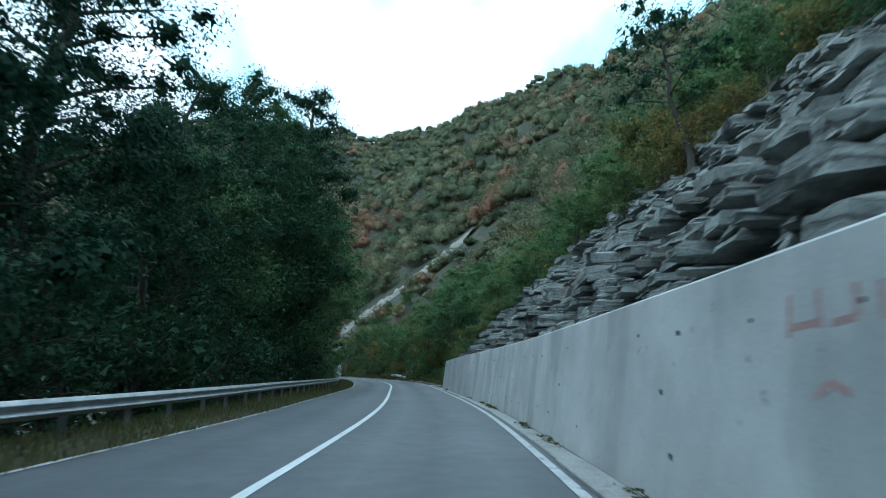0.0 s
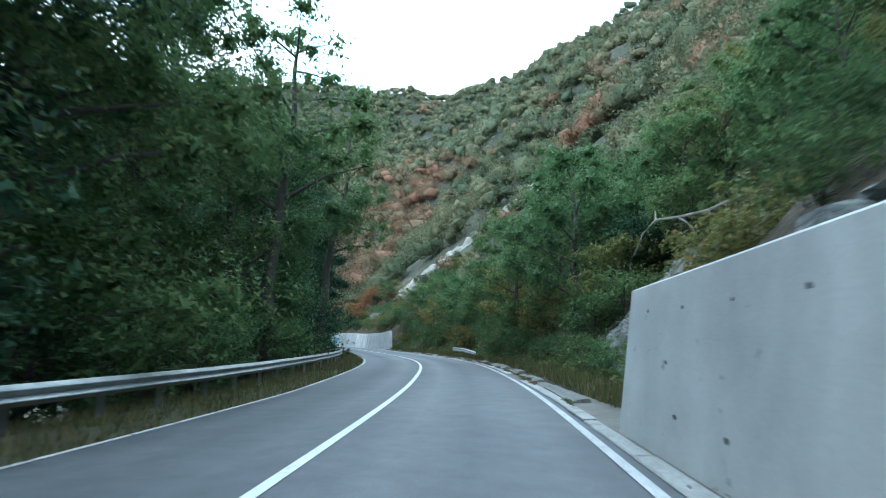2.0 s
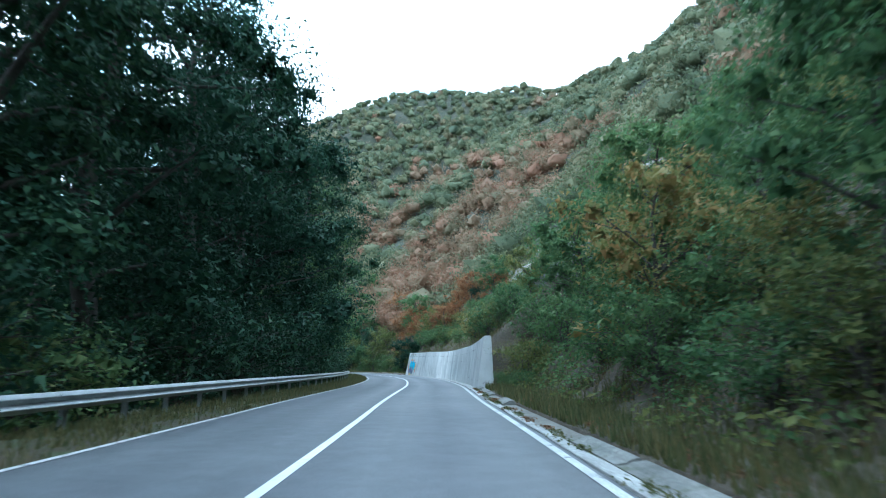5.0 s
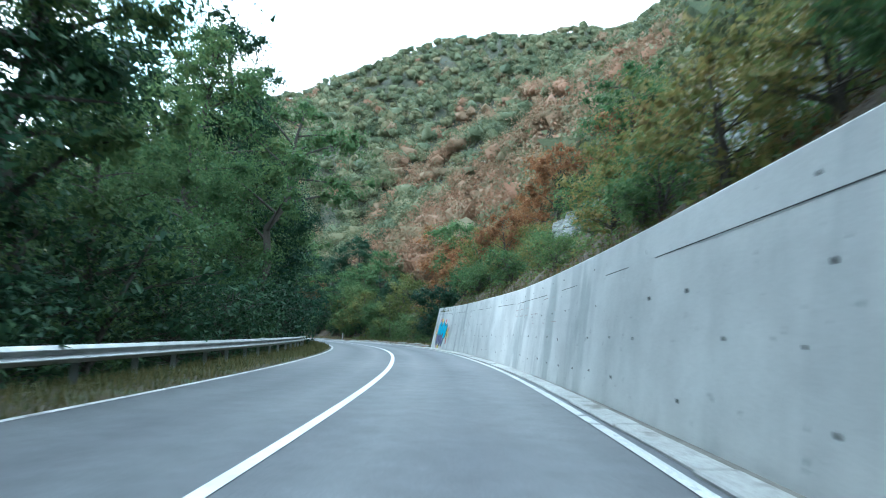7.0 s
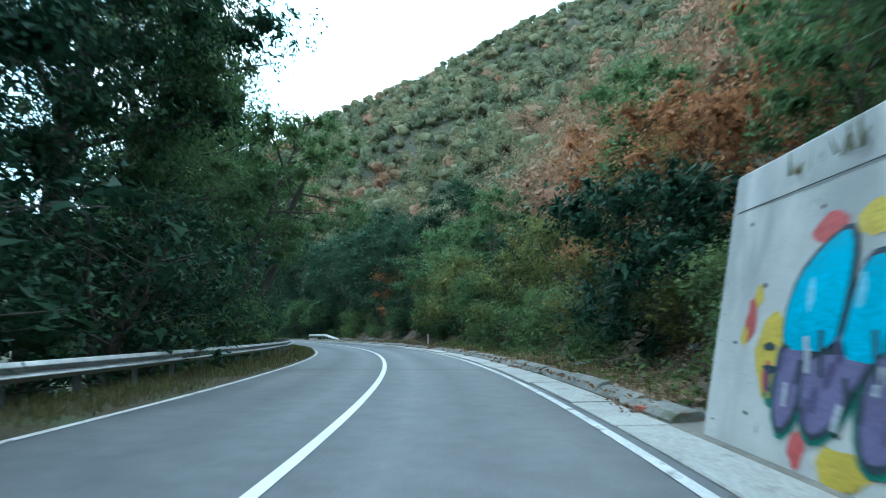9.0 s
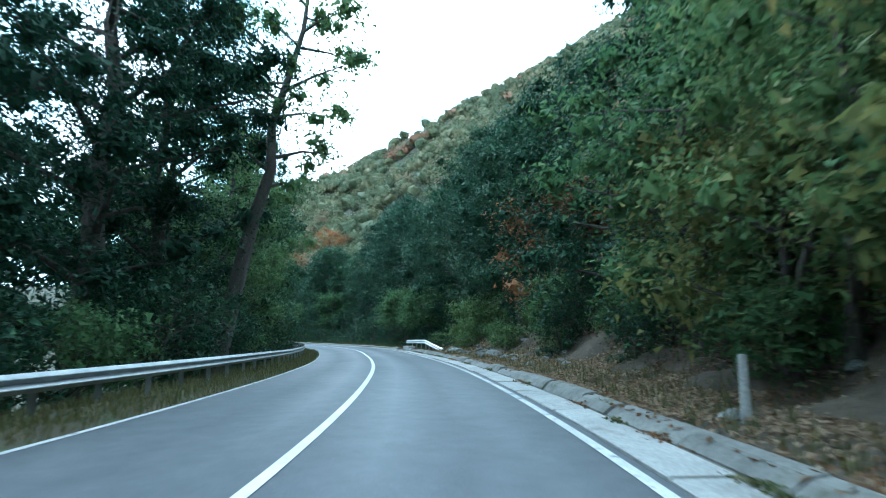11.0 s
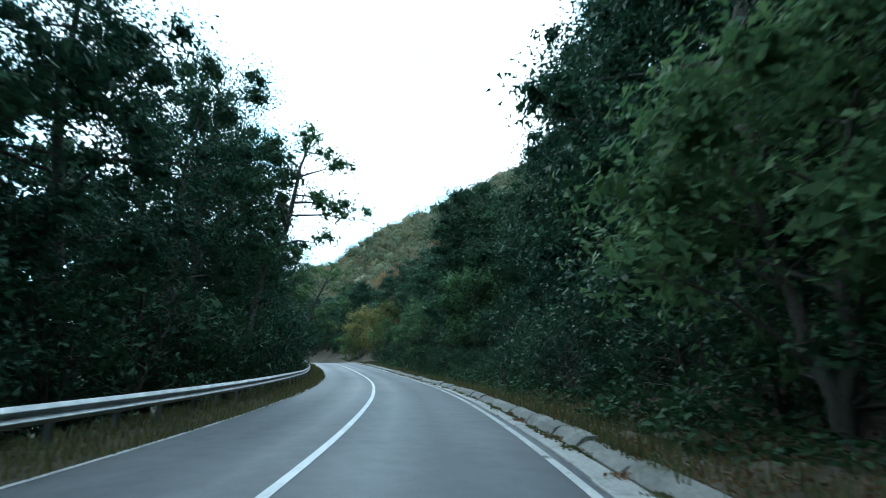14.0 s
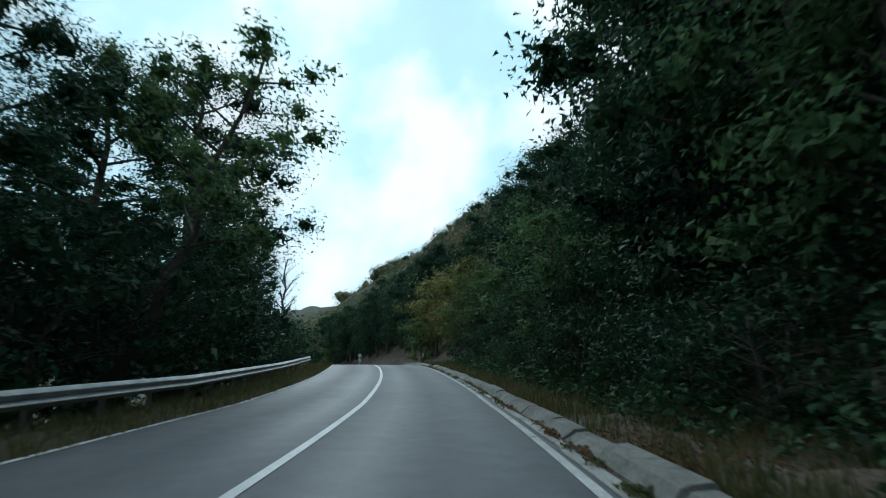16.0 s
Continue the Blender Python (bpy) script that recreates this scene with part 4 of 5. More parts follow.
for q, d, sc in ((223.5, 9.6, 1.6), (241, 12.5, 1.2), (330, 9.4, 0.9), (347, 16.5, 2.2), (343, 22, 2.2), (338, 29, 2.3), (183, 12.5, 1.25), (177.5, 10.8, 1.1), (157, 7.2, 0.8), (157, 10.6, 1.1), (186, 12.4, 1.3), (196, 17.5, 1.5), (147, 10.7, 0.8), (171, 12.0, 1.2)):
    x, y, z = spot(q, d)
    rust_at.append((x, y, z, sc, rng.randrange(2)))
for q, d, sc, k in ((56.8, 10.8, 0.6, 1), (58.6, 10.2, 0.62, 3), (60.4, 11.6, 0.75, 0), (62.5, 10.4, 0.7, 1), (57.6, 13.0, 0.85, 2), (53.5, 13.2, 0.8, 0), (50.5, 12.8, 0.8, 2)):
    x, y, z = spot(q, d)
    green_at.append((x, y, z - 0.15, sc, k))
plant(slope_green, green_at, rng)
for q, d, sc in ((295.5, 9.6, 1.15), (299, 9.8, 1.2), (302, 10.6, 1.1)):
    x, y, z = spot(q, d)
    tall_at.append((x, y, z - 0.2, sc, rng.choice((0, 2))))
plant(slope_tall, tall_at, rng)
plant(slope_yellow, yellow_at, rng)
plant(slope_rust, rust_at, rng)


# sparse trees that lean out over the road
leaner = [make_tree("leaning_tree", "slender sparse tree leaning out over the guard rail", "tree", "leaning trees", h, sp, 0.45, 16, 4600, 0.13, GREEN_LEAF, sd, 0.8, 1, 0.5)
          for h, sp, sd in ((15, 3.2, 61), (13, 3.8, 62))]
for i, (s, d, lean_deg, sc) in enumerate(((74, -6.6, 8, 1.25), (187, -7.6, 14, 1.1), (193, -7.8, 20, 0.9), (60, -6.9, 7, 1.25), (278, -7.4, 13, 0.85), (300, -6.6, 16, 0.8), (220, -6.8, 12, 1.1), (154, -7.4, 12, 1.1))):
    x, y, z = spot(s, d)
    m = Matrix.Translation((x, y, z - 0.1)) @ Euler((0, 0, heading(s))).to_matrix().to_4x4() @ Euler((0, radians(lean_deg), 0)).to_matrix().to_4x4() @ Euler((0, 0, i * 1.3)).to_matrix().to_4x4() @ Matrix.Diagonal((sc, sc, sc, 1))
    if i < 2:
        leaner[i].matrix_basis = m
    else:
        copy_thing(leaner[i % 2], m)
skyline = make_tree("slope_tree", "slender tree with sparse leaves on top of the rock cut", "tree", "slope trees", 9.5, 3.0, 0.42, 15, 3600, 0.12, DARK_LEAF, 64, 0.85, 1, 0.6)
x, y, z = spot(24.5, 13.8)
skyline.matrix_basis = Matrix.Translation((x, y, z - 0.4)) @ Euler((0.0, -0.16, 0.3)).to_matrix().to_4x4()
bare = make_tree("bare_tree", "nearly leafless pale tree behind the guard rail", "tree", "leaning trees", 11, 2.6, 0.3, 30, 260, 0.10, YELLOW_LEAF, 63, 0.5, 1, 1.2)
x, y, z = spot(338, -7.5)
bare.location = (x, y, z)


# ---- woods on the far slopes ----
def woods(name, mat, trees, per, size, detail, heart, label):
    """Distant woodland in one mesh: each crown is a cluster of rounded boughs clad in leaf sprays. trees: rows of x, y, z, height, radius."""
    g = np.random.default_rng(len(trees))
    bm = bmesh.new()
    bmesh.ops.create_icosphere(bm, subdivisions=detail, radius=1)
    ball = np.array([v.co for v in bm.verts])
    ball_f = np.array([[v.index for v in f.verts] for f in bm.faces])
    bm.free()
    vs, fs, ns, ts, base = [], [], [], [], 0
    for x, y, z, h, r in trees:
        k = 10
        a = g.normal(size=(k, 3))
        a /= np.linalg.norm(a, axis=1)[:, None]
        a[:, 2] = a[:, 2] * 0.8 + 0.15
        c = a * g.uniform(0.4, 0.82, k)[:, None]
        cr = g.uniform(0.26, 0.44, k)
        c[0], cr[0] = 0, 0.52
        leaf = g.normal(size=(per, 3))
        leaf /= np.linalg.norm(leaf, axis=1)[:, None]
        ways = np.concatenate([ball, leaf])
        cd = ways @ c.T
        disc = cr ** 2 - (c ** 2).sum(1) + cd ** 2
        reach = np.where(disc > 0, cd + np.sqrt(np.maximum(disc, 0)), 0)
        top = reach.argmax(1)
        rr = reach.max(1)
        p = ways * rr[:, None]
        nor = p - c[top]
        nor /= np.linalg.norm(nor, axis=1)[:, None]
        grow = np.array([r * 1.25, r * 1.25, h * 0.56])
        at = np.array([x, y, z + h * 0.5])
        nb = len(ball)
        core = at + p[:nb] * heart * (1 + 0.08 * g.normal(size=(nb, 1))) * grow
        m = p[nb:] * (heart + (1.1 - heart) * g.random(per) ** 0.6)[:, None] * grow + at
        tilt = nor[nb:] + g.normal(size=(per, 3)) * 0.8
        side = np.cross(tilt, g.normal(size=(per, 3)))
        side /= np.linalg.norm(side, axis=1)[:, None]
        fwd = np.cross(tilt / np.linalg.norm(tilt, axis=1)[:, None], side)
        w = (size * g.uniform(0.55, 1.4, per))[:, None]
        tri = np.stack([m + fwd * w, m - fwd * w * 0.6 - side * w * 0.75, m - fwd * w * 0.6 + side * w * 0.75], 1).reshape(-1, 3)
        soft = nor + np.array([0, 0, 0.25])
        soft[nb:] += g.normal(size=(per, 3)) * 0.42
        soft /= np.linalg.norm(soft, axis=1)[:, None]
        vs += [core, tri]
        ns += [soft[:nb], np.repeat(soft[nb:], 3, 0)]
        fs += [ball_f + base, np.arange(3 * per).reshape(-1, 3) + base + nb]
        ts.append(np.full(nb + 3 * per, g.random()))
        base += nb + 3 * per
    me = mesh_of(name, np.concatenate(vs), np.concatenate(fs), mat, True, np.concatenate(ns))
    me.attributes.new("tone", "FLOAT", "POINT").data.foreach_set("value", np.concatenate(ts).astype(np.float32))
    return tagged(new(name, me), label, "woods", kind="stuff")


near_wood, near_rust, mid_wood, mid_rust, far_wood, far_rust = [], [], [], [], [], []
g = np.random.default_rng(9)
cand_s, cand_d = g.uniform(20, 600, 40000), g.uniform(13.5, 350, 40000)
ok = (cand_s > 0.62 * cand_d + 5) & (g.random(40000) < np.interp(cand_d, [13, 40, 90, 350], [0.34, 0.30, 0.29, 0.26])) & ((cand_s < 500) | (cand_d > 75)) & ((cand_d > 22) | (cand_s > 128))
cand_s, cand_d = cand_s[ok], cand_d[ok]
seen = cand_d < np.interp(cand_s, [20, 60, 177, 215, 267, 331, 395, 458, 600], [215, 225, 270, 305, 345, 350, 250, 160, 110])
cand_s, cand_d = cand_s[seen], cand_d[seen]
cx, cy = on_road(cand_s, cand_d)
cz = land(cand_s, cand_d) + rough_land(cx, cy, cand_d)
autumn = np.array([noise.fractal(Vector((a * 0.022, b * 0.022, 9.0)), 1.0, 2.0, 3) for a, b in zip(cx, cy)])
for x, y, z, q, d, a in zip(cx, cy, cz, cand_s, cand_d, autumn):
    h = g.uniform(4.5, 8.5) * (1.15 if d > 90 else 1.0)
    row = (x, y, z - 0.4, h, h * g.uniform(0.40, 0.60))
    bias = 0.6 * math.exp(-((q - 202 - 0.36 * d) / 32) ** 2 - (max(d - 40, 0) / 95) ** 2) - 0.1
    if 88 < q < 161 - d * 0.52 and 10 < d < 46:
        row = (x, y, z - 0.3, h * 0.42, h * 0.34)
    scar = abs(q - (155 - d * 0.52)) < 7.6 and 11 < d < 44
    if scar:
        continue
    rust = 0.5 * a + bias + (0.1 if 185 < q < 330 and d < 85 else -0.05 if q < 170 else 0.0) > 0.2 or g.random() < 0.04
    if d < 38:
        (near_rust if rust else near_wood).append(row)
    elif d < 85:
        (mid_rust if rust else mid_wood).append(row)
    else:
        (far_rust if rust else far_wood).append(row)
woods("woods_near_green", GREEN_WOOD, near_wood, 760, 0.21, 1, 0.68, "dense mixed green trees on the steep slope")
woods("woods_near_autumn", AUTUMN_WOOD, near_rust, 760, 0.21, 1, 0.68, "rust and orange autumn trees on the slope")
woods("woods_middle_green", GREEN_WOOD, mid_wood, 400, 0.27, 1, 0.72, "green woodland higher up the slope")
woods("woods_middle_autumn", AUTUMN_WOOD, mid_rust, 400, 0.27, 1, 0.72, "brown autumn woodland higher up the slope")
woods("woods_far_green", GREEN_WOOD, far_wood, 130, 0.42, 1, 0.74, "distant green woodland up to the ridge")
woods("woods_far_autumn", AUTUMN_WOOD, far_rust, 130, 0.42, 1, 0.74, "distant brown autumn woodland patches")


# ---- gutter and kerb, in cast pieces ----
def cast_piece(name, mat, s0, s1, ring, shift=(0, 0), n=3):
    """A curved block along the road. ring: offsets and heights of its section, counter-clockwise seen from behind."""
    st = np.linspace(s0, s1, n)
    k = len(ring)
    bm = bmesh.new()
    rows = []
    for q in st:
        row = []
        for d, z in ring:
            x, y = on_road(q, d + shift[0])
            row.append(bm.verts.new((float(x), float(y), z + shift[1] + float(rise(q)))))
        rows.append(row)
    for a, b in zip(rows, rows[1:]):
        for j in range(k):
            bm.faces.new((a[j], a[(j + 1) % k], b[(j + 1) % k], b[j]))
    bm.faces.new(rows[0][::-1])
    bm.faces.new(rows[-1])
    bmesh.ops.recalc_face_normals(bm, faces=bm.faces[:])
    return from_bm(name, bm, mat)


def gutter_outer(s):
    return float(np.interp(s, [0, 43, 48, 57, 101, 117, 122, 130, 150, 166, 172, 218, 227, 250, 263, 281, 340], [3.66, 3.66, 3.66, 3.76, 3.7, 3.76, 3.9, 3.84, 4.05, 4.3, 4.35, 4.05, 4.1, 3.85, 3.64, 3.47, 3.55]))


rng = random.Random(17)
gutter = tagged(new("gutter", ribbon("gutter", surface("gutter_bed", (0.12, 0.11, 0.095), (0.22, 0.205, 0.175), 1.0, 14), np.arange(-20, 430, 1.0), lambda s: (np.stack([3.46 + road_shift(s), 4.3 + 0 * s, 5.3 + 0 * s], 1), np.array((-0.012, 0.012, 0.07))[None] + rise(s)[:, None]))), "pale cracked concrete gutter strip beside the road", "gutter", kind="structure")
s = -12.0
while s < 345:
    ln = rng.choice((1.6, 2.2, 2.8, 3.4))
    o = gutter_outer(s + ln / 2)
    if not (46 < s < 118 and rng.random() < 0.22):
        i0 = 3.41 + float(road_shift(s)) + rng.uniform(-0.03, 0.04)
        ring = [(i0, -0.1), (i0, 0.012), (i0 + 0.02, 0.026), (o - 0.05, 0.03), (o - 0.01 - rng.uniform(0, 0.05), 0.018), (o, -0.1)]
        part("slab", cast_piece("slab", SLAB_CONCRETE, s, s + ln - rng.uniform(0.012, 0.05), ring, (0, rng.uniform(-0.012, 0.012))), gutter)
    s += ln
kerb = tagged(new("kerb", cast_piece("kerb", KERB_CONCRETE, 166.9, 168.4, [(4.32, -0.2), (4.32, 0.05), (4.42, 0.13), (4.72, 0.16), (4.76, 0.12), (4.78, -0.2)])), "low weathered concrete kerb with broken edges", "kerb", kind="structure")
for a, b, miss in ((46.5, 117.0, 0.55), (168.5, 340.0, 0.05)):
    s = a
    while s < b:
        ln = rng.uniform(1.4, 2.6)
        if rng.random() > miss and not 242.5 < s < 245.5:
            w, h = rng.uniform(0.32, 0.42), rng.uniform(0.13, 0.21) if a > 100 else rng.uniform(0.06, 0.12)
            k0 = gutter_outer(s + ln / 2) + 0.012
            ring = [(k0, -0.2), (k0, 0.03), (k0 + 0.10 + rng.uniform(0, 0.04), h - 0.03), (k0 + 0.16 + rng.uniform(0, 0.03), h), (k0 + w - 0.03, h + 0.02), (k0 + w, h - 0.03), (k0 + w + 0.02, -0.2)]
            part("kerb_piece", cast_piece("kerb_piece", KERB_CONCRETE, s, s + ln - rng.uniform(0.01, 0.05), ring, (rng.uniform(-0.005, 0.03), rng.uniform(-0.015, 0.015))), kerb)
        s += ln
seam = tagged(new("road_seam", ribbon("road_seam", DARK_HOLE, np.array([177.24, 177.30]), carriageway((-3.0, -1.7, 0, 1.7, 3.1), 0.009))), "dark sealed crack across the asphalt", "road crack", kind="structure")

# ---- short rails, block and stones beside the road ----
def rail_through(spots, label):
    pts = []
    for s_, d_, z_ in spots:
        x, y = on_road(s_, d_)
        pts.append((float(x), float(y), z_))
    return rail_along(pts, -1, label)


rail_through(((235.6, 5.55, 0.33), (237.9, 5.15, 0.68), (239.9, 4.98, 0.93), (243.7, 4.95, 0.90), (247.5, 4.92, 0.86)), "short galvanised guard rail with its end bent to the ground")
rail_through(((76.6, 5.3, 0.50), (79.6, 5.05, 0.74), (83.0, 5.0, 0.78)), "short galvanised guard rail with its end bent to the ground")


def stone_mesh(seed, mat):
    r = random.Random(seed)
    bm = bmesh.new()
    bmesh.ops.create_icosphere(bm, subdivisions=2, radius=0.5)
    o = Vector((r.uniform(0, 50), 0, 0))
    for v in bm.verts:
        c = v.co.normalized()
        f = 0.42 + 0.16 * noise.noise(c * 1.3 + o) + 0.10 * abs(noise.noise(c * 3.1 + o))
        v.co = Vector((c.x * f * 1.25, c.y * f, max(c.z * f * 0.75, -0.2)))
    return from_bm("stone", bm, mat)


STONES = [stone_mesh(i, PALE_ROCK if i % 2 else ROCK) for i in range(6)]


def stone(s_, d_, size, label="grey broken stone lying on the verge"):
    x, y, z = spot(s_, d_)
    ob = tagged(new("stone", STONES[rng.randrange(6)]), label, "stone", "roadside stones")
    ob.matrix_basis = Matrix.Translation((x, y, z + 0.08 * size)) @ Euler((rng.uniform(-0.3, 0.3), rng.uniform(-0.3, 0.3), rng.uniform(0, 6.28))).to_matrix().to_4x4() @ Matrix.Diagonal((size * rng.uniform(0.8, 1.3), size, size * rng.uniform(0.6, 1.0), 1))
    return ob


stone(232.3, 5.75, 0.95, "large flat pale boulder on the leaf-littered verge")
stone(223.9, 6.3, 0.8, "large flat pale boulder on the leaf-littered verge")
for a, b, n, lo, hi, dm in ((45, 117, 46, 0.1, 0.38, 8.0), (168, 236, 90, 0.1, 0.42, 8.5), (236, 335, 48, 0.08, 0.3, 7.2)):
    for _ in range(n):
        stone(rng.uniform(a, b), rng.uniform(5.15, dm), lo + (hi - lo) * rng.random() ** 2)
for _ in range(88):
    stone(rng.uniform(214, 231), rng.uniform(5.4, 9.0), 0.14 + 0.5 * rng.random() ** 2.5)
x, y, z = spot(244.2, 4.45)
block = tagged(new("concrete_block", block_mesh("concrete_block", SLAB_CONCRETE, (0.62, 1.5, 0.34), 0.025, 0.03, 4)), "broken concrete kerb block pushed askew on the gutter", "concrete block")
block.matrix_basis = Matrix.Translation((x, y, 0.19)) @ Euler((0, 0.05, heading(244.2) + 0.12)).to_matrix().to_4x4()
x, y, z = spot(167.9, 4.35)
red_brick = tagged(new("brick", block_mesh("brick", surface("red_clay", (0.30, 0.09, 0.06), (0.42, 0.15, 0.10), 5, 40), (0.12, 0.25, 0.07), 0.008, 0.006, 9)), "broken red clay brick lying on the gutter", "brick")
red_brick.matrix_basis = Matrix.Translation((x, y, 0.065)) @ Euler((0, 0, 1.0)).to_matrix().to_4x4()
x, y, z = spot(202.0, 5.45)
bm = bmesh.new()
bmesh.ops.create_cone(bm, cap_ends=True, segments=10, radius1=0.07, radius2=0.055, depth=0.9)
bmesh.ops.bevel(bm, geom=[e for e in bm.edges if all(v.co.z > 0.4 for v in e.verts)], offset=0.015, segments=2, affect="EDGES")
marker = tagged(new("marker_post", from_bm("marker_post", bm, SLAB_CONCRETE)), "short pale concrete marker post on the verge", "marker post")
marker.location = (x, y, z + 0.4)


def round_signs(s_, d_, z_):
    """A pole with two small round plates, one above the other."""
    x_, y_ = on_road(s_, d_)
    root = tagged(new("road_sign"), "thin steel pole with two small pale round plates", "road sign")
    root.matrix_basis = Matrix.Translation((float(x_), float(y_), z_)) @ Euler((0, 0, heading(s_) + 0.25)).to_matrix().to_4x4()
    bm = bmesh.new()
    bmesh.ops.create_cone(bm, cap_ends=True, segments=10, radius1=0.03, radius2=0.03, depth=2.9)
    part("pole", from_bm("pole", bm, STEEL, True), root, m=Matrix.Translation((0, 0, 1.45)))
    for k, (h_, r_) in enumerate(((2.55, 0.30), (1.92, 0.27))):
        bm = bmesh.new()
        bmesh.ops.create_cone(bm, cap_ends=True, segments=24, radius1=r_, radius2=r_, depth=0.02)
        bmesh.ops.bevel(bm, geom=bm.edges[:], offset=0.004, segments=1, affect="EDGES")
        part("plate", from_bm("plate", bm, FADED_PAINT), root, "pale round plate", Matrix.Translation((0, -0.045, h_)) @ Euler((radians(90), 0, 0)).to_matrix().to_4x4())
    return root


round_signs(371.0, 4.1, -0.6)


def fallen_branch(places, radius, label):
    """A bent bare branch with two forks, through stations, offsets and heights."""
    def at(q):
        x_, y_ = on_road(q[0], q[1])
        return Vector((float(x_), float(y_), q[2]))

    vs_, fs_ = [], []
    pts_ = [at(q) for q in places]
    tube(vs_, fs_, pts_, [radius * (1 - 0.75 * i / (len(pts_) - 1)) for i in range(len(pts_))], 7)
    for i, way in ((1, Vector((-0.4, -1.5, -1.2))), (2, Vector((0.3, -1.2, -0.9))), (3, Vector((0.2, 0.9, 0.6)))):
        p0 = pts_[min(i, len(pts_) - 2)]
        tube(vs_, fs_, [p0, p0 + way * 0.5 + Vector((0, 0, 0.12)), p0 + way], [radius * 0.5, radius * 0.32, 0.012], 5)
    return tagged(new("branch", mesh_of("branch", [tuple(v) for v in vs_], fs_, PALE_BARK, True)), label, "branch")


fallen_branch(((53.4, 11.6, 6.5), (54.4, 10.5, 6.0), (54.9, 9.6, 5.85), (55.4, 8.95, 5.85), (55.8, 8.6, 5.4), (56.0, 8.3, 4.6)), 0.085, "pale bare fallen branch arching over the roadside rock")


def gutter_debris(name, mat, stretches, seed, label):
    """Dead leaves, twigs and weeds gathered in low heaps along the gutter's outer edge."""
    g_ = np.random.default_rng(seed)
    vs_ = []
    for a, b, count in stretches:
        for c in g_.uniform(a, b, count):
            n = int(g_.uniform(40, 130))
            long, wide = g_.uniform(0.12, 0.5), g_.uniform(0.03, 0.09)
            q = c + g_.normal(size=n) * long
            d_ = gutter_outer(c) - g_.uniform(-0.02, 0.12) + g_.normal(size=n) * wide
            x_, y_ = on_road(q, d_)
            up = 0.03 + rise(q) + 0.06 * g_.random(n) * np.exp(-((q - c) / long) ** 2)
            at = np.stack([x_, y_, up], 1)
            nor = g_.normal(size=(n, 3)) * 0.5 + np.array([0, 0, 0.9])
            nor /= np.linalg.norm(nor, axis=1)[:, None]
            side = np.cross(nor, g_.normal(size=(n, 3)))
            side /= np.linalg.norm(side, axis=1)[:, None]
            fwd = np.cross(nor, side)
            w = g_.uniform(0.015, 0.045, n)[:, None]
            vs_.append(np.stack([at + fwd * w, at - fwd * w * 0.7 - side * w * 0.7, at - fwd * w * 0.7 + side * w * 0.7], 1).reshape(-1, 3))
    v_ = np.concatenate(vs_)
    return tagged(new(name, mesh_of(name, v_, np.arange(len(v_)).reshape(-1, 3), mat)), label, "leaf litter", kind="stuff")


gutter_debris("gutter_weeds", GRASS, ((2, 42, 10), (46, 117, 40), (168, 244, 22), (250, 328, 62)), 81, "low weeds and dead grass caught in the gutter")
gutter_debris("gutter_leaves", LITTER, ((46, 117, 26), (168, 244, 22), (250, 328, 26)), 82, "dead brown leaves gathered in the gutter")


# ---- rock outcrops ----
def outcrop(s_, d_, along_road, up_slope, bulge, mat, seed, label):
    """A craggy lump of bedded rock on the slope."""
    r = random.Random(seed)
    o = Vector((r.uniform(0, 90), r.uniform(0, 90), 0))
    nu, nv = 84, 64
    v = []
    for i in range(nu):
        for j in range(nv):
            a, b = i / (nu - 1) * 2 - 1, j / (nv - 1) * 2 - 1
            q, e = s_ + a * along_road, d_ + b * up_slope
            h = float(land(np.array([q]), np.array([e]))[0])
            edge = max(0.0, 1 - (a * a) ** 1.5 - (b * b) ** 1.5 + 0.35 * noise.noise(Vector((a * 2, b * 2, 0)) + o))
            w = noise.fractal(Vector((q * 0.5, e * 0.5, h * 0.5)) + o, 1.0, 2.0, 4)
            bed = (h - q * 0.35) * 1.5 + w * 1.3
            t = bed - math.floor(bed)
            lift = (bulge * (0.55 + 0.5 * w) + 0.35 * (t if t < 0.8 else (1 - t) * 4)) * min(1, edge * 2.2) - 0.5 * (edge < 0.08)
            lift += 0.10 * noise.fractal(Vector((q * 2.2, e * 2.2, h * 3.5)) + o, 0.8, 2.0, 3)
            x, y = on_road(q, e - lift * 0.55)
            v.append((float(x), float(y), h + lift * 0.7))
    return tagged(new("rock_outcrop", mesh_of("rock_outcrop", v, grid_faces(nu, nv)[:, ::-1], mat)), label, "rock outcrop", "rock outcrops")


for args in ((51.8, 8.6, 4.2, 2.6, 0.7, PALE_ROCK, 1), (141, 13.5, 2.6, 1.7, 1.0, PALE_ROCK, 3), (156, 14.0, 3.0, 2.0, 1.1, PALE_ROCK, 4),
             (128, 12.5, 2.6, 1.8, 1.0, PALE_ROCK, 5), (149, 9.5, 3.0, 1.6, 0.8, ROCK, 6), (134, 8.8, 4.0, 1.8, 0.8, ROCK, 7), (123, 10.5, 3.5, 2.0, 1.1, PALE_ROCK, 8)):
    outcrop(*args, "craggy bedded rock outcrop on the wooded slope")


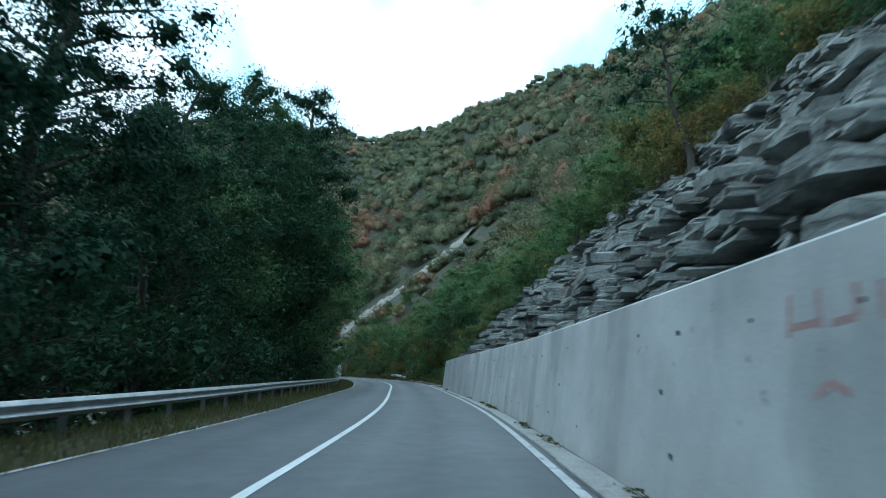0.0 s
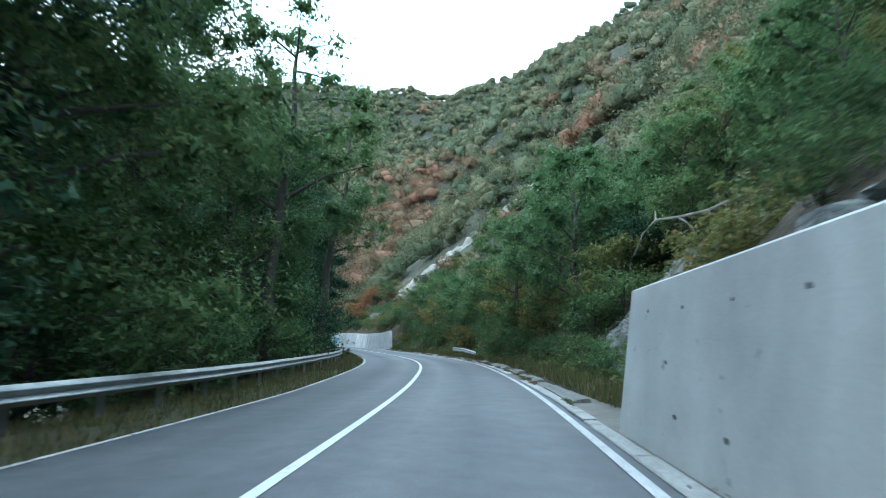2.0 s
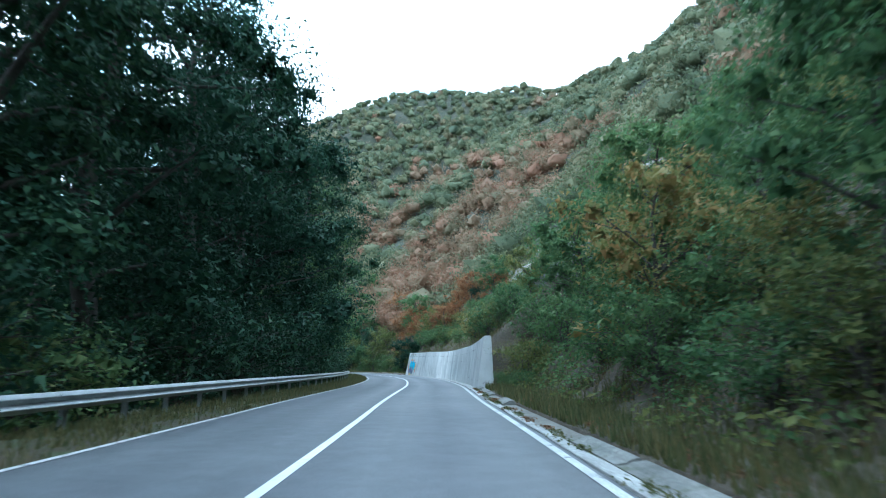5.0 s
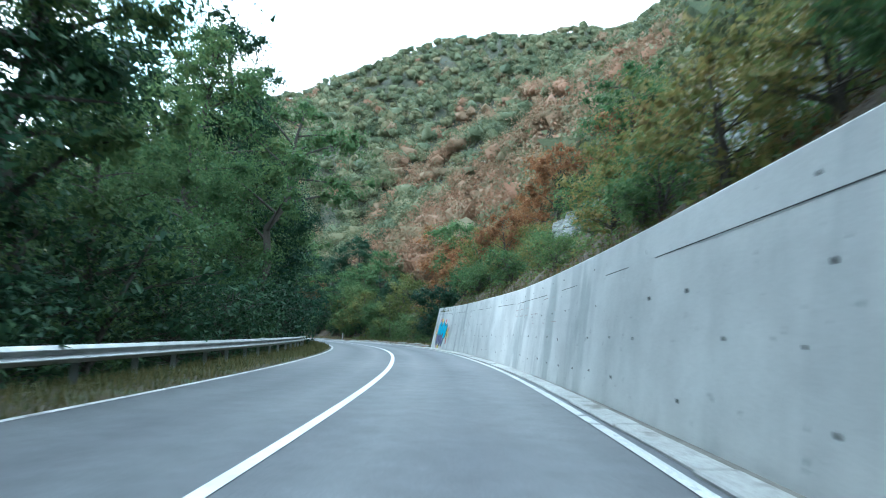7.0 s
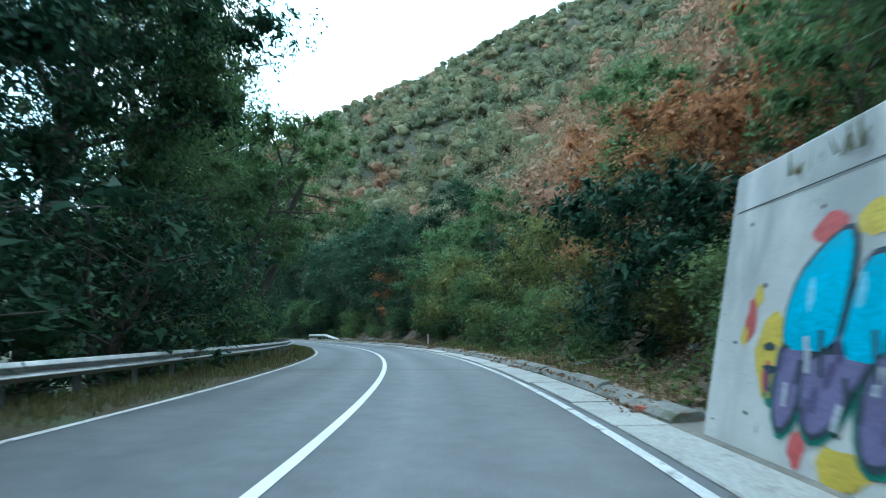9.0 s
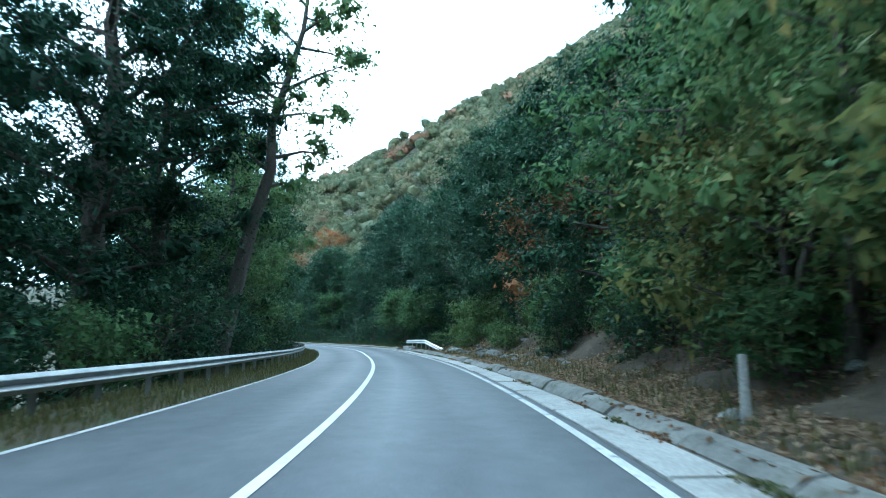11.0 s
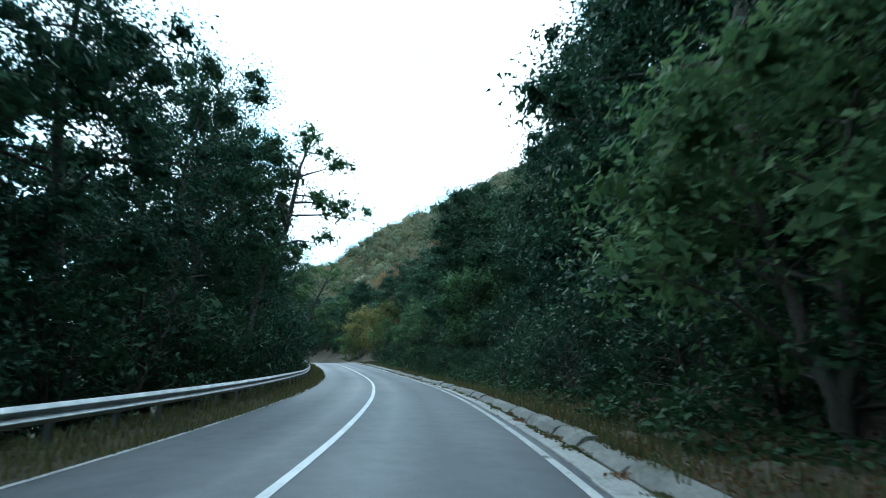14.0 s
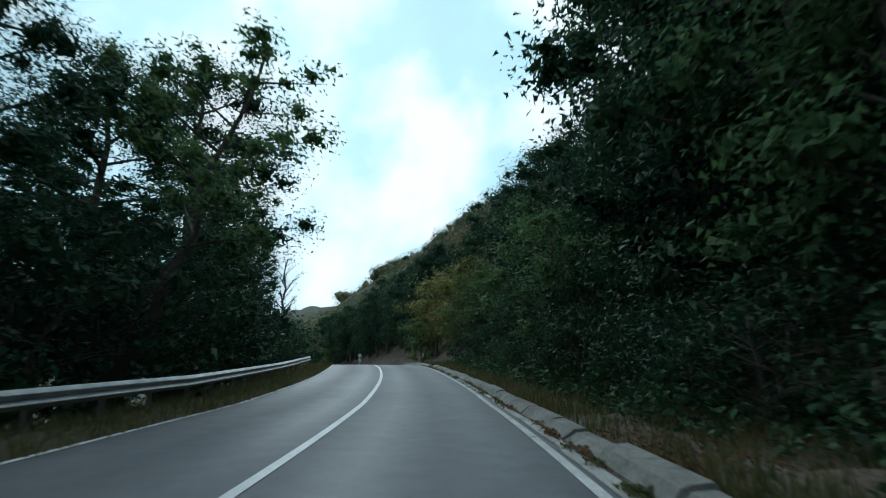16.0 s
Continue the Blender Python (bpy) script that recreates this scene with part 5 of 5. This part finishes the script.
def scar_section(s):
    u = (s - s[0]) / (s[-1] - s[0])
    mid = 42 - u * 29
    half = 3.0 + 0.8 * np.sin(u * 9) + 0.3 * np.sin(u * 31)
    d = mid[:, None] + np.linspace(-1, 1, 22)[None] * half[:, None]
    q = np.repeat(s[:, None], 22, 1)
    x, y = on_road(q, d)
    n = np.array([noise.fractal(Vector((a * 0.8, b * 0.8, 2.0)), 1.0, 2.0, 4) for a, b in zip(x.ravel(), y.ravel())]).reshape(d.shape)
    return d, land(q, d) + rough_land(x.ravel(), y.ravel(), d.ravel()).reshape(d.shape) + 1.1 + n * 0.9 - 1.6 * np.abs(np.linspace(-1, 1, 22))[None] ** 4


tagged(new("scree_scar", ribbon("scree_scar", SCREE, np.arange(133, 149, 0.16), scar_section)), "pale bare limestone scar running down the wooded hillside", "rock face", kind="structure")


# ---- marks on the walls ----
def on_wall(s_, z_, lift=0.0):
    """A place on a retaining wall's leaning face."""
    x, y = on_road(s_, float(wall_foot(s_)) + float(wall_lean(s_)) * z_ - lift)
    return Vector((float(x), float(y), z_ + lift * 0.13))


def disc_mesh(radius, depth, mat):
    bm = bmesh.new()
    bmesh.ops.create_cone(bm, cap_ends=True, segments=9, radius1=radius, radius2=radius * 0.8, depth=depth)
    return from_bm("tie_hole", bm, mat)


# a dark disc on the face; the recess's shade is only its colour
HOLE = disc_mesh(0.026, 0.012, DARK_HOLE)
for wall, s0, s1, rows in ((wall_a, -2.0, 42.4, (0.42, 1.0, 1.58)), (wall_b, 119.0, 165.9, (0.40, 0.98, 1.55, 2.25))):
    for r, z_ in enumerate(rows):
        q = s0 + 0.35 * (r % 2)
        while q < s1:
            if rng.random() < 0.72:
                p = on_wall(q + rng.uniform(-0.08, 0.08), z_ + rng.uniform(-0.05, 0.05), 0.003)
                sc = rng.uniform(0.7, 1.35)
                m = Matrix.Translation(p) @ Euler((0, 0, heading(q))).to_matrix().to_4x4() @ Euler((0, radians(90 - 7.4), 0)).to_matrix().to_4x4() @ Matrix.Diagonal((sc, sc, 1, 1))
                part("tie_hole", HOLE, wall, m=m)
            q += 1.22


def paint(name, rgb, rough=0.6):
    return surface(name, tuple(c * 0.78 for c in rgb), tuple(min(1, c * 1.1) for c in rgb), 1.6, 26, rough, 0.15, 0.004)


def wall_patch(name, outline, mat, wall, lift=0.004, label=""):
    """A flat painted shape on a wall. outline: stations and heights round its edge."""
    bm = bmesh.new()
    vs = [bm.verts.new(on_wall(a, b, lift)) for a, b in outline]
    f = bm.faces.new(vs)
    bmesh.ops.triangulate(bm, faces=[f])
    return part(name, from_bm(name, bm, mat), wall, label)


def arch(c, half, z0, z1, wob=0.0, n=14, foot=0.3):
    """A round-topped shape of the given half width from z0 to z1."""
    pts = [(c + half * math.cos(a), z0 + half * foot + half * foot * math.sin(a)) for a in (math.pi * (1 + i / 8) for i in range(9))]
    r = min(half * 1.25, (z1 - z0) * 0.7)
    for i in range(n + 1):
        a = math.pi * i / n
        pts.append((c + half * math.cos(a) + wob * math.sin(3 * a), z1 - r + r * math.sin(a)))
    return pts


def blob(c, z, rs, rz, seed, n=14):
    r = random.Random(seed)
    return [(c + rs * r.uniform(0.7, 1.15) * math.cos(2 * math.pi * i / n), z + rz * r.uniform(0.7, 1.15) * math.sin(2 * math.pi * i / n)) for i in range(n)]


def bar(a, b, width):
    """A straight stroke from a to b, each a station and a height."""
    dx, dz = b[0] - a[0], b[1] - a[1]
    ln = math.hypot(dx, dz)
    nx, nz = -dz / ln * width / 2, dx / ln * width / 2
    return [(a[0] + nx, a[1] + nz), (b[0] + nx, b[1] + nz), (b[0] - nx, b[1] - nz), (a[0] - nx, a[1] - nz)]


CYAN, PURPLE, INK = paint("cyan_spray", (0.03, 0.48, 0.72)), paint("purple_spray", (0.17, 0.15, 0.30)), paint("black_spray", (0.025, 0.05, 0.07))
YELLOW, RED, TEAL = paint("yellow_spray", (0.66, 0.50, 0.06)), paint("red_spray", (0.55, 0.10, 0.10)), paint("green_spray", (0.02, 0.20, 0.15))
SILVER, FADED, SMEAR = paint("silver_spray", (0.50, 0.52, 0.58)), paint("faded_red", (0.37, 0.32, 0.30)), paint("damp_stain", (0.27, 0.285, 0.30))
for i, (c, z, a, b, mat) in enumerate(((165.55, 0.95, 0.24, 0.42, YELLOW), (165.5, 0.72, 0.17, 0.16, RED), (165.95, 1.25, 0.10, 0.26, RED), (166.05, 1.1, 0.07, 0.12, YELLOW), (165.85, 1.5, 0.10, 0.12, YELLOW), (165.42, 0.55, 0.16, 0.12, TEAL),
                                       (164.85, 2.0, 0.24, 0.14, RED), (164.3, 1.98, 0.26, 0.17, YELLOW), (163.1, 1.92, 0.24, 0.15, RED), (165.0, 0.20, 0.12, 0.16, RED), (164.45, 0.16, 0.30, 0.15, YELLOW), (163.5, 0.2, 0.2, 0.14, RED),
                                       (162.15, 1.05, 0.26, 0.5, YELLOW), (162.0, 0.6, 0.2, 0.24, RED), (161.75, 1.3, 0.1, 0.3, RED), (161.6, 0.95, 0.08, 0.2, YELLOW))):
    wall_patch("spray_patch", blob(c - 0.45, z, a, b, i), mat, wall_b, 0.004)


def swollen(outline, by):
    """The outline pushed outwards from its middle."""
    c, z = (sum(p[k] for p in outline) / len(outline) for k in (0, 1))
    out = []
    for a, b in outline:
        ln = math.hypot(a - c, b - z)
        out.append((c + (a - c) * (1 + by / ln), z + (b - z) * (1 + by / ln)))
    return out


def eased(outline):
    """The outline with its corners cut once."""
    out = []
    for (a, b), (c, d) in zip(outline, outline[1:] + outline[:1]):
        out += [(a * 0.78 + c * 0.22, b * 0.78 + d * 0.22), (a * 0.22 + c * 0.78, b * 0.22 + d * 0.78)]
    return out


LETTER_TOPS = [[(164.85, 0.98), (164.88, 1.3), (164.74, 1.62), (164.45, 1.84), (164.15, 1.97), (164.05, 1.8), (164.1, 1.4), (164.2, 0.98)],
               [(164.12, 0.95), (164.0, 1.45), (163.9, 1.68), (163.68, 1.70), (163.6, 1.35), (163.68, 0.9)],
               [(163.62, 0.95), (163.58, 1.5), (163.44, 1.82), (163.2, 1.97), (163.05, 1.78), (162.75, 1.70), (162.55, 1.5), (162.7, 1.3), (162.95, 1.28), (163.0, 0.95)],
               [(162.95, 0.85), (162.87, 1.3), (162.6, 1.56), (162.4, 1.70), (162.2, 1.62), (161.92, 1.78), (161.9, 1.4), (162.05, 1.0), (162.3, 0.75), (162.7, 0.74)]]
LETTER_FEET = [[(164.9, 1.0), (164.92, 0.5), (164.8, 0.28), (164.62, 0.45), (164.5, 0.98)],
               [(164.5, 0.95), (164.55, 0.6), (164.4, 0.32), (164.18, 0.4), (163.95, 0.7), (163.75, 0.98)],
               [(163.75, 0.9), (163.85, 0.5), (163.75, 0.24), (163.5, 0.3), (163.35, 0.6), (163.25, 0.98), (163.55, 1.05)],
               [(163.35, 0.95), (163.3, 0.5), (163.15, 0.27), (162.85, 0.3), (162.65, 0.55), (162.55, 0.85), (162.9, 1.0)]]
DARK_PURPLE, PALE_CYAN = paint("dark_purple", (0.08, 0.07, 0.16)), paint("pale_cyan", (0.25, 0.62, 0.80))
for i, (top, foot) in enumerate(zip(LETTER_TOPS, LETTER_FEET)):
    wall_patch("letter_rim", swollen(eased(foot), 0.10), TEAL, wall_b, 0.006 + 0.0006 * i)
    wall_patch("letter_outline", swollen(eased(top), 0.055), INK, wall_b, 0.010 + 0.0006 * i)
    wall_patch("letter_outline", swollen(eased(foot), 0.055), INK, wall_b, 0.013 + 0.0006 * i)
for i, (top, foot) in enumerate(zip(LETTER_TOPS, LETTER_FEET)):
    wall_patch("letter_foot", eased(foot), PURPLE, wall_b, 0.018 + 0.0006 * i)
    wall_patch("letter_top", eased(top), CYAN, wall_b, 0.022 + 0.0006 * i)
    c = sum(a for a, b in foot) / len(foot)
    for j in range(6):
        a, b = c + 0.13 * ((j * 2 + i) % 5 - 2), 0.40 + 0.1 * j
        wall_patch("letter_shade", bar((a, b), (a + 0.05 * (j % 3 - 1), b + 0.2), 0.06), (DARK_PURPLE, SILVER, DARK_PURPLE, INK)[(i + j) % 4], wall_b, 0.026 + 0.0004 * j)
    c = sum(a for a, b in top) / len(top)
    wall_patch("letter_shine", blob(c + 0.1, 1.45, 0.05, 0.16, 70 + i), PALE_CYAN, wall_b, 0.026)
    wall_patch("letter_stroke", bar((c - 0.14, 0.78), (c - 0.08, 1.15), 0.05), INK, wall_b, 0.029)
for i, (c, z) in enumerate(((161.7, 1.22), (161.78, 1.02), (161.62, 0.9), (161.74, 0.74), (165.1, 1.0), (165.05, 0.8))):
    wall_patch("spray_mark", blob(c, z, 0.12, 0.045, 90 + i), INK, wall_b, 0.008)
# bold red-brown letters sprayed on the second wall
for s_, strokes in ((142.55, (((0, 0), (0, 1)), ((0, 1), (0.75, 1)), ((0, 0.5), (0.7, 0.5)), ((0.7, 0.5), (0.7, 0)), ((0, 0), (0.7, 0)))),
                    (141.75, (((0, 0), (0, 1)), ((0, 1), (0.75, 1)), ((0, 0.5), (0.6, 0.5)), ((0, 0), (0.75, 0)))),
                    (140.95, (((0, 1), (0.7, 1)), ((0.7, 1), (0.7, 0)), ((0.15, 0.5), (0.7, 0.5)), ((0, 0), (0.7, 0))))):
    for a, b in strokes:
        wall_patch("letter_stroke", bar((s_ - a[0] * 0.62, 1.62 + a[1] * 0.42), (s_ - b[0] * 0.62, 1.62 + b[1] * 0.42), 0.03), FADED, wall_b, 0.005)
for i in range(16):
    q, z_ = rng.uniform(137.0, 140.2), rng.choice((1.35, 1.62, 1.95))
    wall_patch("faded_bar", bar((q, z_), (q - rng.uniform(0.15, 0.4), z_ + rng.uniform(-0.03, 0.03)), 0.022), FADED, wall_b, 0.005)
for i in range(14):
    q, z_ = rng.uniform(153.2, 156.4), rng.choice((0.95, 1.25, 1.75, 2.0))
    a = rng.random() < 0.5
    wall_patch("faded_bar", bar((q, z_), (q - (0.02 if a else 0.32), z_ + (0.32 if a else 0.0)), 0.028), FADED, wall_b, 0.005)
for a, b in (((120.9, 1.66), (120.45, 1.65)), ((120.85, 1.60), (120.3, 1.59))):
    wall_patch("red_stripe", bar(a, b, 0.018), RED, wall_b, 0.005)
for a, b in (((3.62, 1.82), (3.60, 1.40)), ((3.62, 1.46), (3.30, 1.48)), ((3.36, 1.88), (3.30, 1.44)), ((3.20, 1.86), (3.02, 1.84)), ((3.20, 1.46), (3.0, 1.48)), ((3.02, 1.84), (3.0, 1.48)), ((2.85, 1.9), (2.8, 1.45)), ((3.35, 1.05), (3.2, 1.14)), ((3.2, 1.14), (3.05, 1.08)),
             ((22.4, 1.86), (21.6, 1.84)), ((22.0, 1.70), (21.4, 1.66)), ((23.2, 1.62), (22.95, 1.66)), ((21.2, 1.9), (20.6, 1.86)), ((20.9, 1.62), (20.4, 1.60)), ((23.0, 1.9), (22.96, 1.6))):
    wall_patch("faded_bar", bar(a, b, 0.05), paint("faded_red_paint", (0.50, 0.33, 0.31)), wall_a, 0.005)
q = 122.5
while q < 165.4:
    ln = rng.uniform(1.2, 4.5)
    h = float(wall_height(q)) - 0.47
    wall_patch("pour_joint", bar((q, h), (min(q + ln, 166.1), float(wall_height(q + ln)) - 0.47), 0.014), DARK_HOLE, wall_b, 0.004)
    q += ln + rng.uniform(0.05, 1.5)

# ---- low growth ----
def blades(name, mat, s0, s1, d0, d1, n, h0, h1, label, seed, power=1.0):
    """Grass: single bent blades standing on the land."""
    r = np.random.default_rng(seed)
    q, d = r.uniform(s0, s1, n), d0 + (d1 - d0) * r.random(n) ** power
    x, y = on_road(q, d)
    clump = np.array([noise.noise(Vector((a * 0.6, b * 0.6, 5))) for a, b in zip(x, y)])
    ok = clump + r.uniform(-0.5, 0.5, n) > (-0.45 if d0 < 0 else -0.15)
    x, y, q, d = x[ok], y[ok], q[ok], d[ok]
    z = (np.interp(-d, [3.2, 3.6, 4.5, 5.2, 6.0, 7.0], [-0.05, 0.02, 0, -0.06, -0.2, -0.6]) + cant(q) + rise(q) if d0 < 0 else land(q, d)) - 0.02
    n = len(x)
    a, h = r.uniform(0, 6.28, n), r.uniform(h0, h1, n) * (0.7 + 0.5 * r.random(n))
    w, lean = 0.012 + 0.02 * h, h * r.uniform(0.1, 0.6, n)
    p = np.stack([x, y, z], -1)
    side = np.stack([np.cos(a), np.sin(a), 0 * a], -1) * w[:, None]
    tip = np.stack([np.cos(a + 1.5) * lean, np.sin(a + 1.5) * lean, h], -1)
    v = np.stack([p - side, p + side, p + tip], 1).reshape(-1, 3)
    return tagged(new(name, mesh_of(name, v, np.arange(3 * n).reshape(-1, 3), mat)), label, "grass", kind="stuff")


def ground_leaves(name, mat, s0, s1, d0, d1, n, size, h, label, seed, power=1.0, flat=False):
    """Leaves lying on the bank, or low weeds standing a little above it."""
    r = np.random.default_rng(seed)
    q, d = r.uniform(s0, s1, n), d0 + (d1 - d0) * r.random(n) ** power
    w = behind_wall(q)
    d = np.where(w > 0.05, np.maximum(d, wall_foot(q) + 0.9 + r.random(n) * 3), d)
    x, y = on_road(q, d)
    clump = np.array([noise.fractal(Vector((a * 0.45, b * 0.45, 8 + seed)), 1.0, 2.0, 3) for a, b in zip(x, y)])
    ok = clump + r.uniform(-0.25, 0.25, n) > (-0.25 if flat else 0.0)
    x, y, q, d, clump = x[ok], y[ok], q[ok], d[ok], clump[ok]
    n = len(x)
    z = land(q, d) + 0.03 + r.random(n) * h * (1 if flat else np.clip(clump * 2.5, 0.15, 1.3))
    nor = np.stack([r.normal(size=n) * 0.5 - 0.2, r.normal(size=n) * 0.5, np.full(n, 0.9)], -1)
    nor /= np.linalg.norm(nor, axis=1)[:, None]
    side = np.cross(nor, r.normal(size=(n, 3)))
    side /= np.linalg.norm(side, axis=1)[:, None]
    fwd = np.cross(nor, side)
    k = size * r.uniform(0.6, 1.4, n)[:, None]
    p = np.stack([x, y, z], -1)
    v = np.stack([p - fwd * k, p + side * k * 0.6 + nor * k * 0.2, p + fwd * k, p - side * k * 0.6 + nor * k * 0.2], 1).reshape(-1, 3)
    return tagged(new(name, mesh_of(name, v, np.arange(4 * n).reshape(-1, 4), mat)), label, "undergrowth" if not flat else "leaf litter", kind="stuff")


blades("verge_grass", GRASS, -4, 330, -3.2, -6.0, 130000, 0.06, 0.27, "dry yellow-green grass along the guard rail", 1, 1.15)
blades("kerb_grass", GRASS, 250, 334, 3.98, 6.4, 26000, 0.10, 0.36, "dull dry grass and weeds behind the kerb", 9, 1.3)
blades("roadside_grass", GRASS, 45, 117, 4.15, 6.5, 30000, 0.12, 0.42, "dry brown and green grass beside the gutter", 10, 1.2)
blades("bank_grass", GRASS, 44, 250, 4.8, 8.5, 45000, 0.10, 0.34, "tufts of dry straw-coloured grass on the bank", 2, 1.2)
ground_leaves("undergrowth", GREEN_LEAF, 40, 200, 5.8, 17, 100000, 0.085, 0.9, "low green weeds and brambles on the bank", 3, 1.1)
ground_leaves("undergrowth_dry", YELLOW_LEAF, 44, 200, 4.9, 13, 60000, 0.075, 0.55, "yellowing weeds and brambles on the bank", 4, 1.0)
# weeds in the darkened leaf colour, for the shade under the trees
ground_leaves("undergrowth_shade", DARK_LEAF, 240, 330, 5.0, 12, 80000, 0.09, 0.8, "green weeds coloured dark for the shade under the roadside trees", 5, 1.0)
ground_leaves("leaf_litter_pale", DRY_LITTER, 168, 246, 4.6, 9.0, 46000, 0.062, 0.03, "pale dry fallen leaves on the stony verge", 8, 1.3, True)
ground_leaves("leaf_litter_kerb", LITTER, 246, 334, 4.0, 7.5, 16000, 0.05, 0.03, "fallen brown leaves behind the kerb", 11, 1.2, True)
ground_leaves("leaf_litter", LITTER, 44, 250, 4.3, 9.5, 30000, 0.05, 0.03, "fallen brown leaves scattered on the bank", 6, 1.3, True)
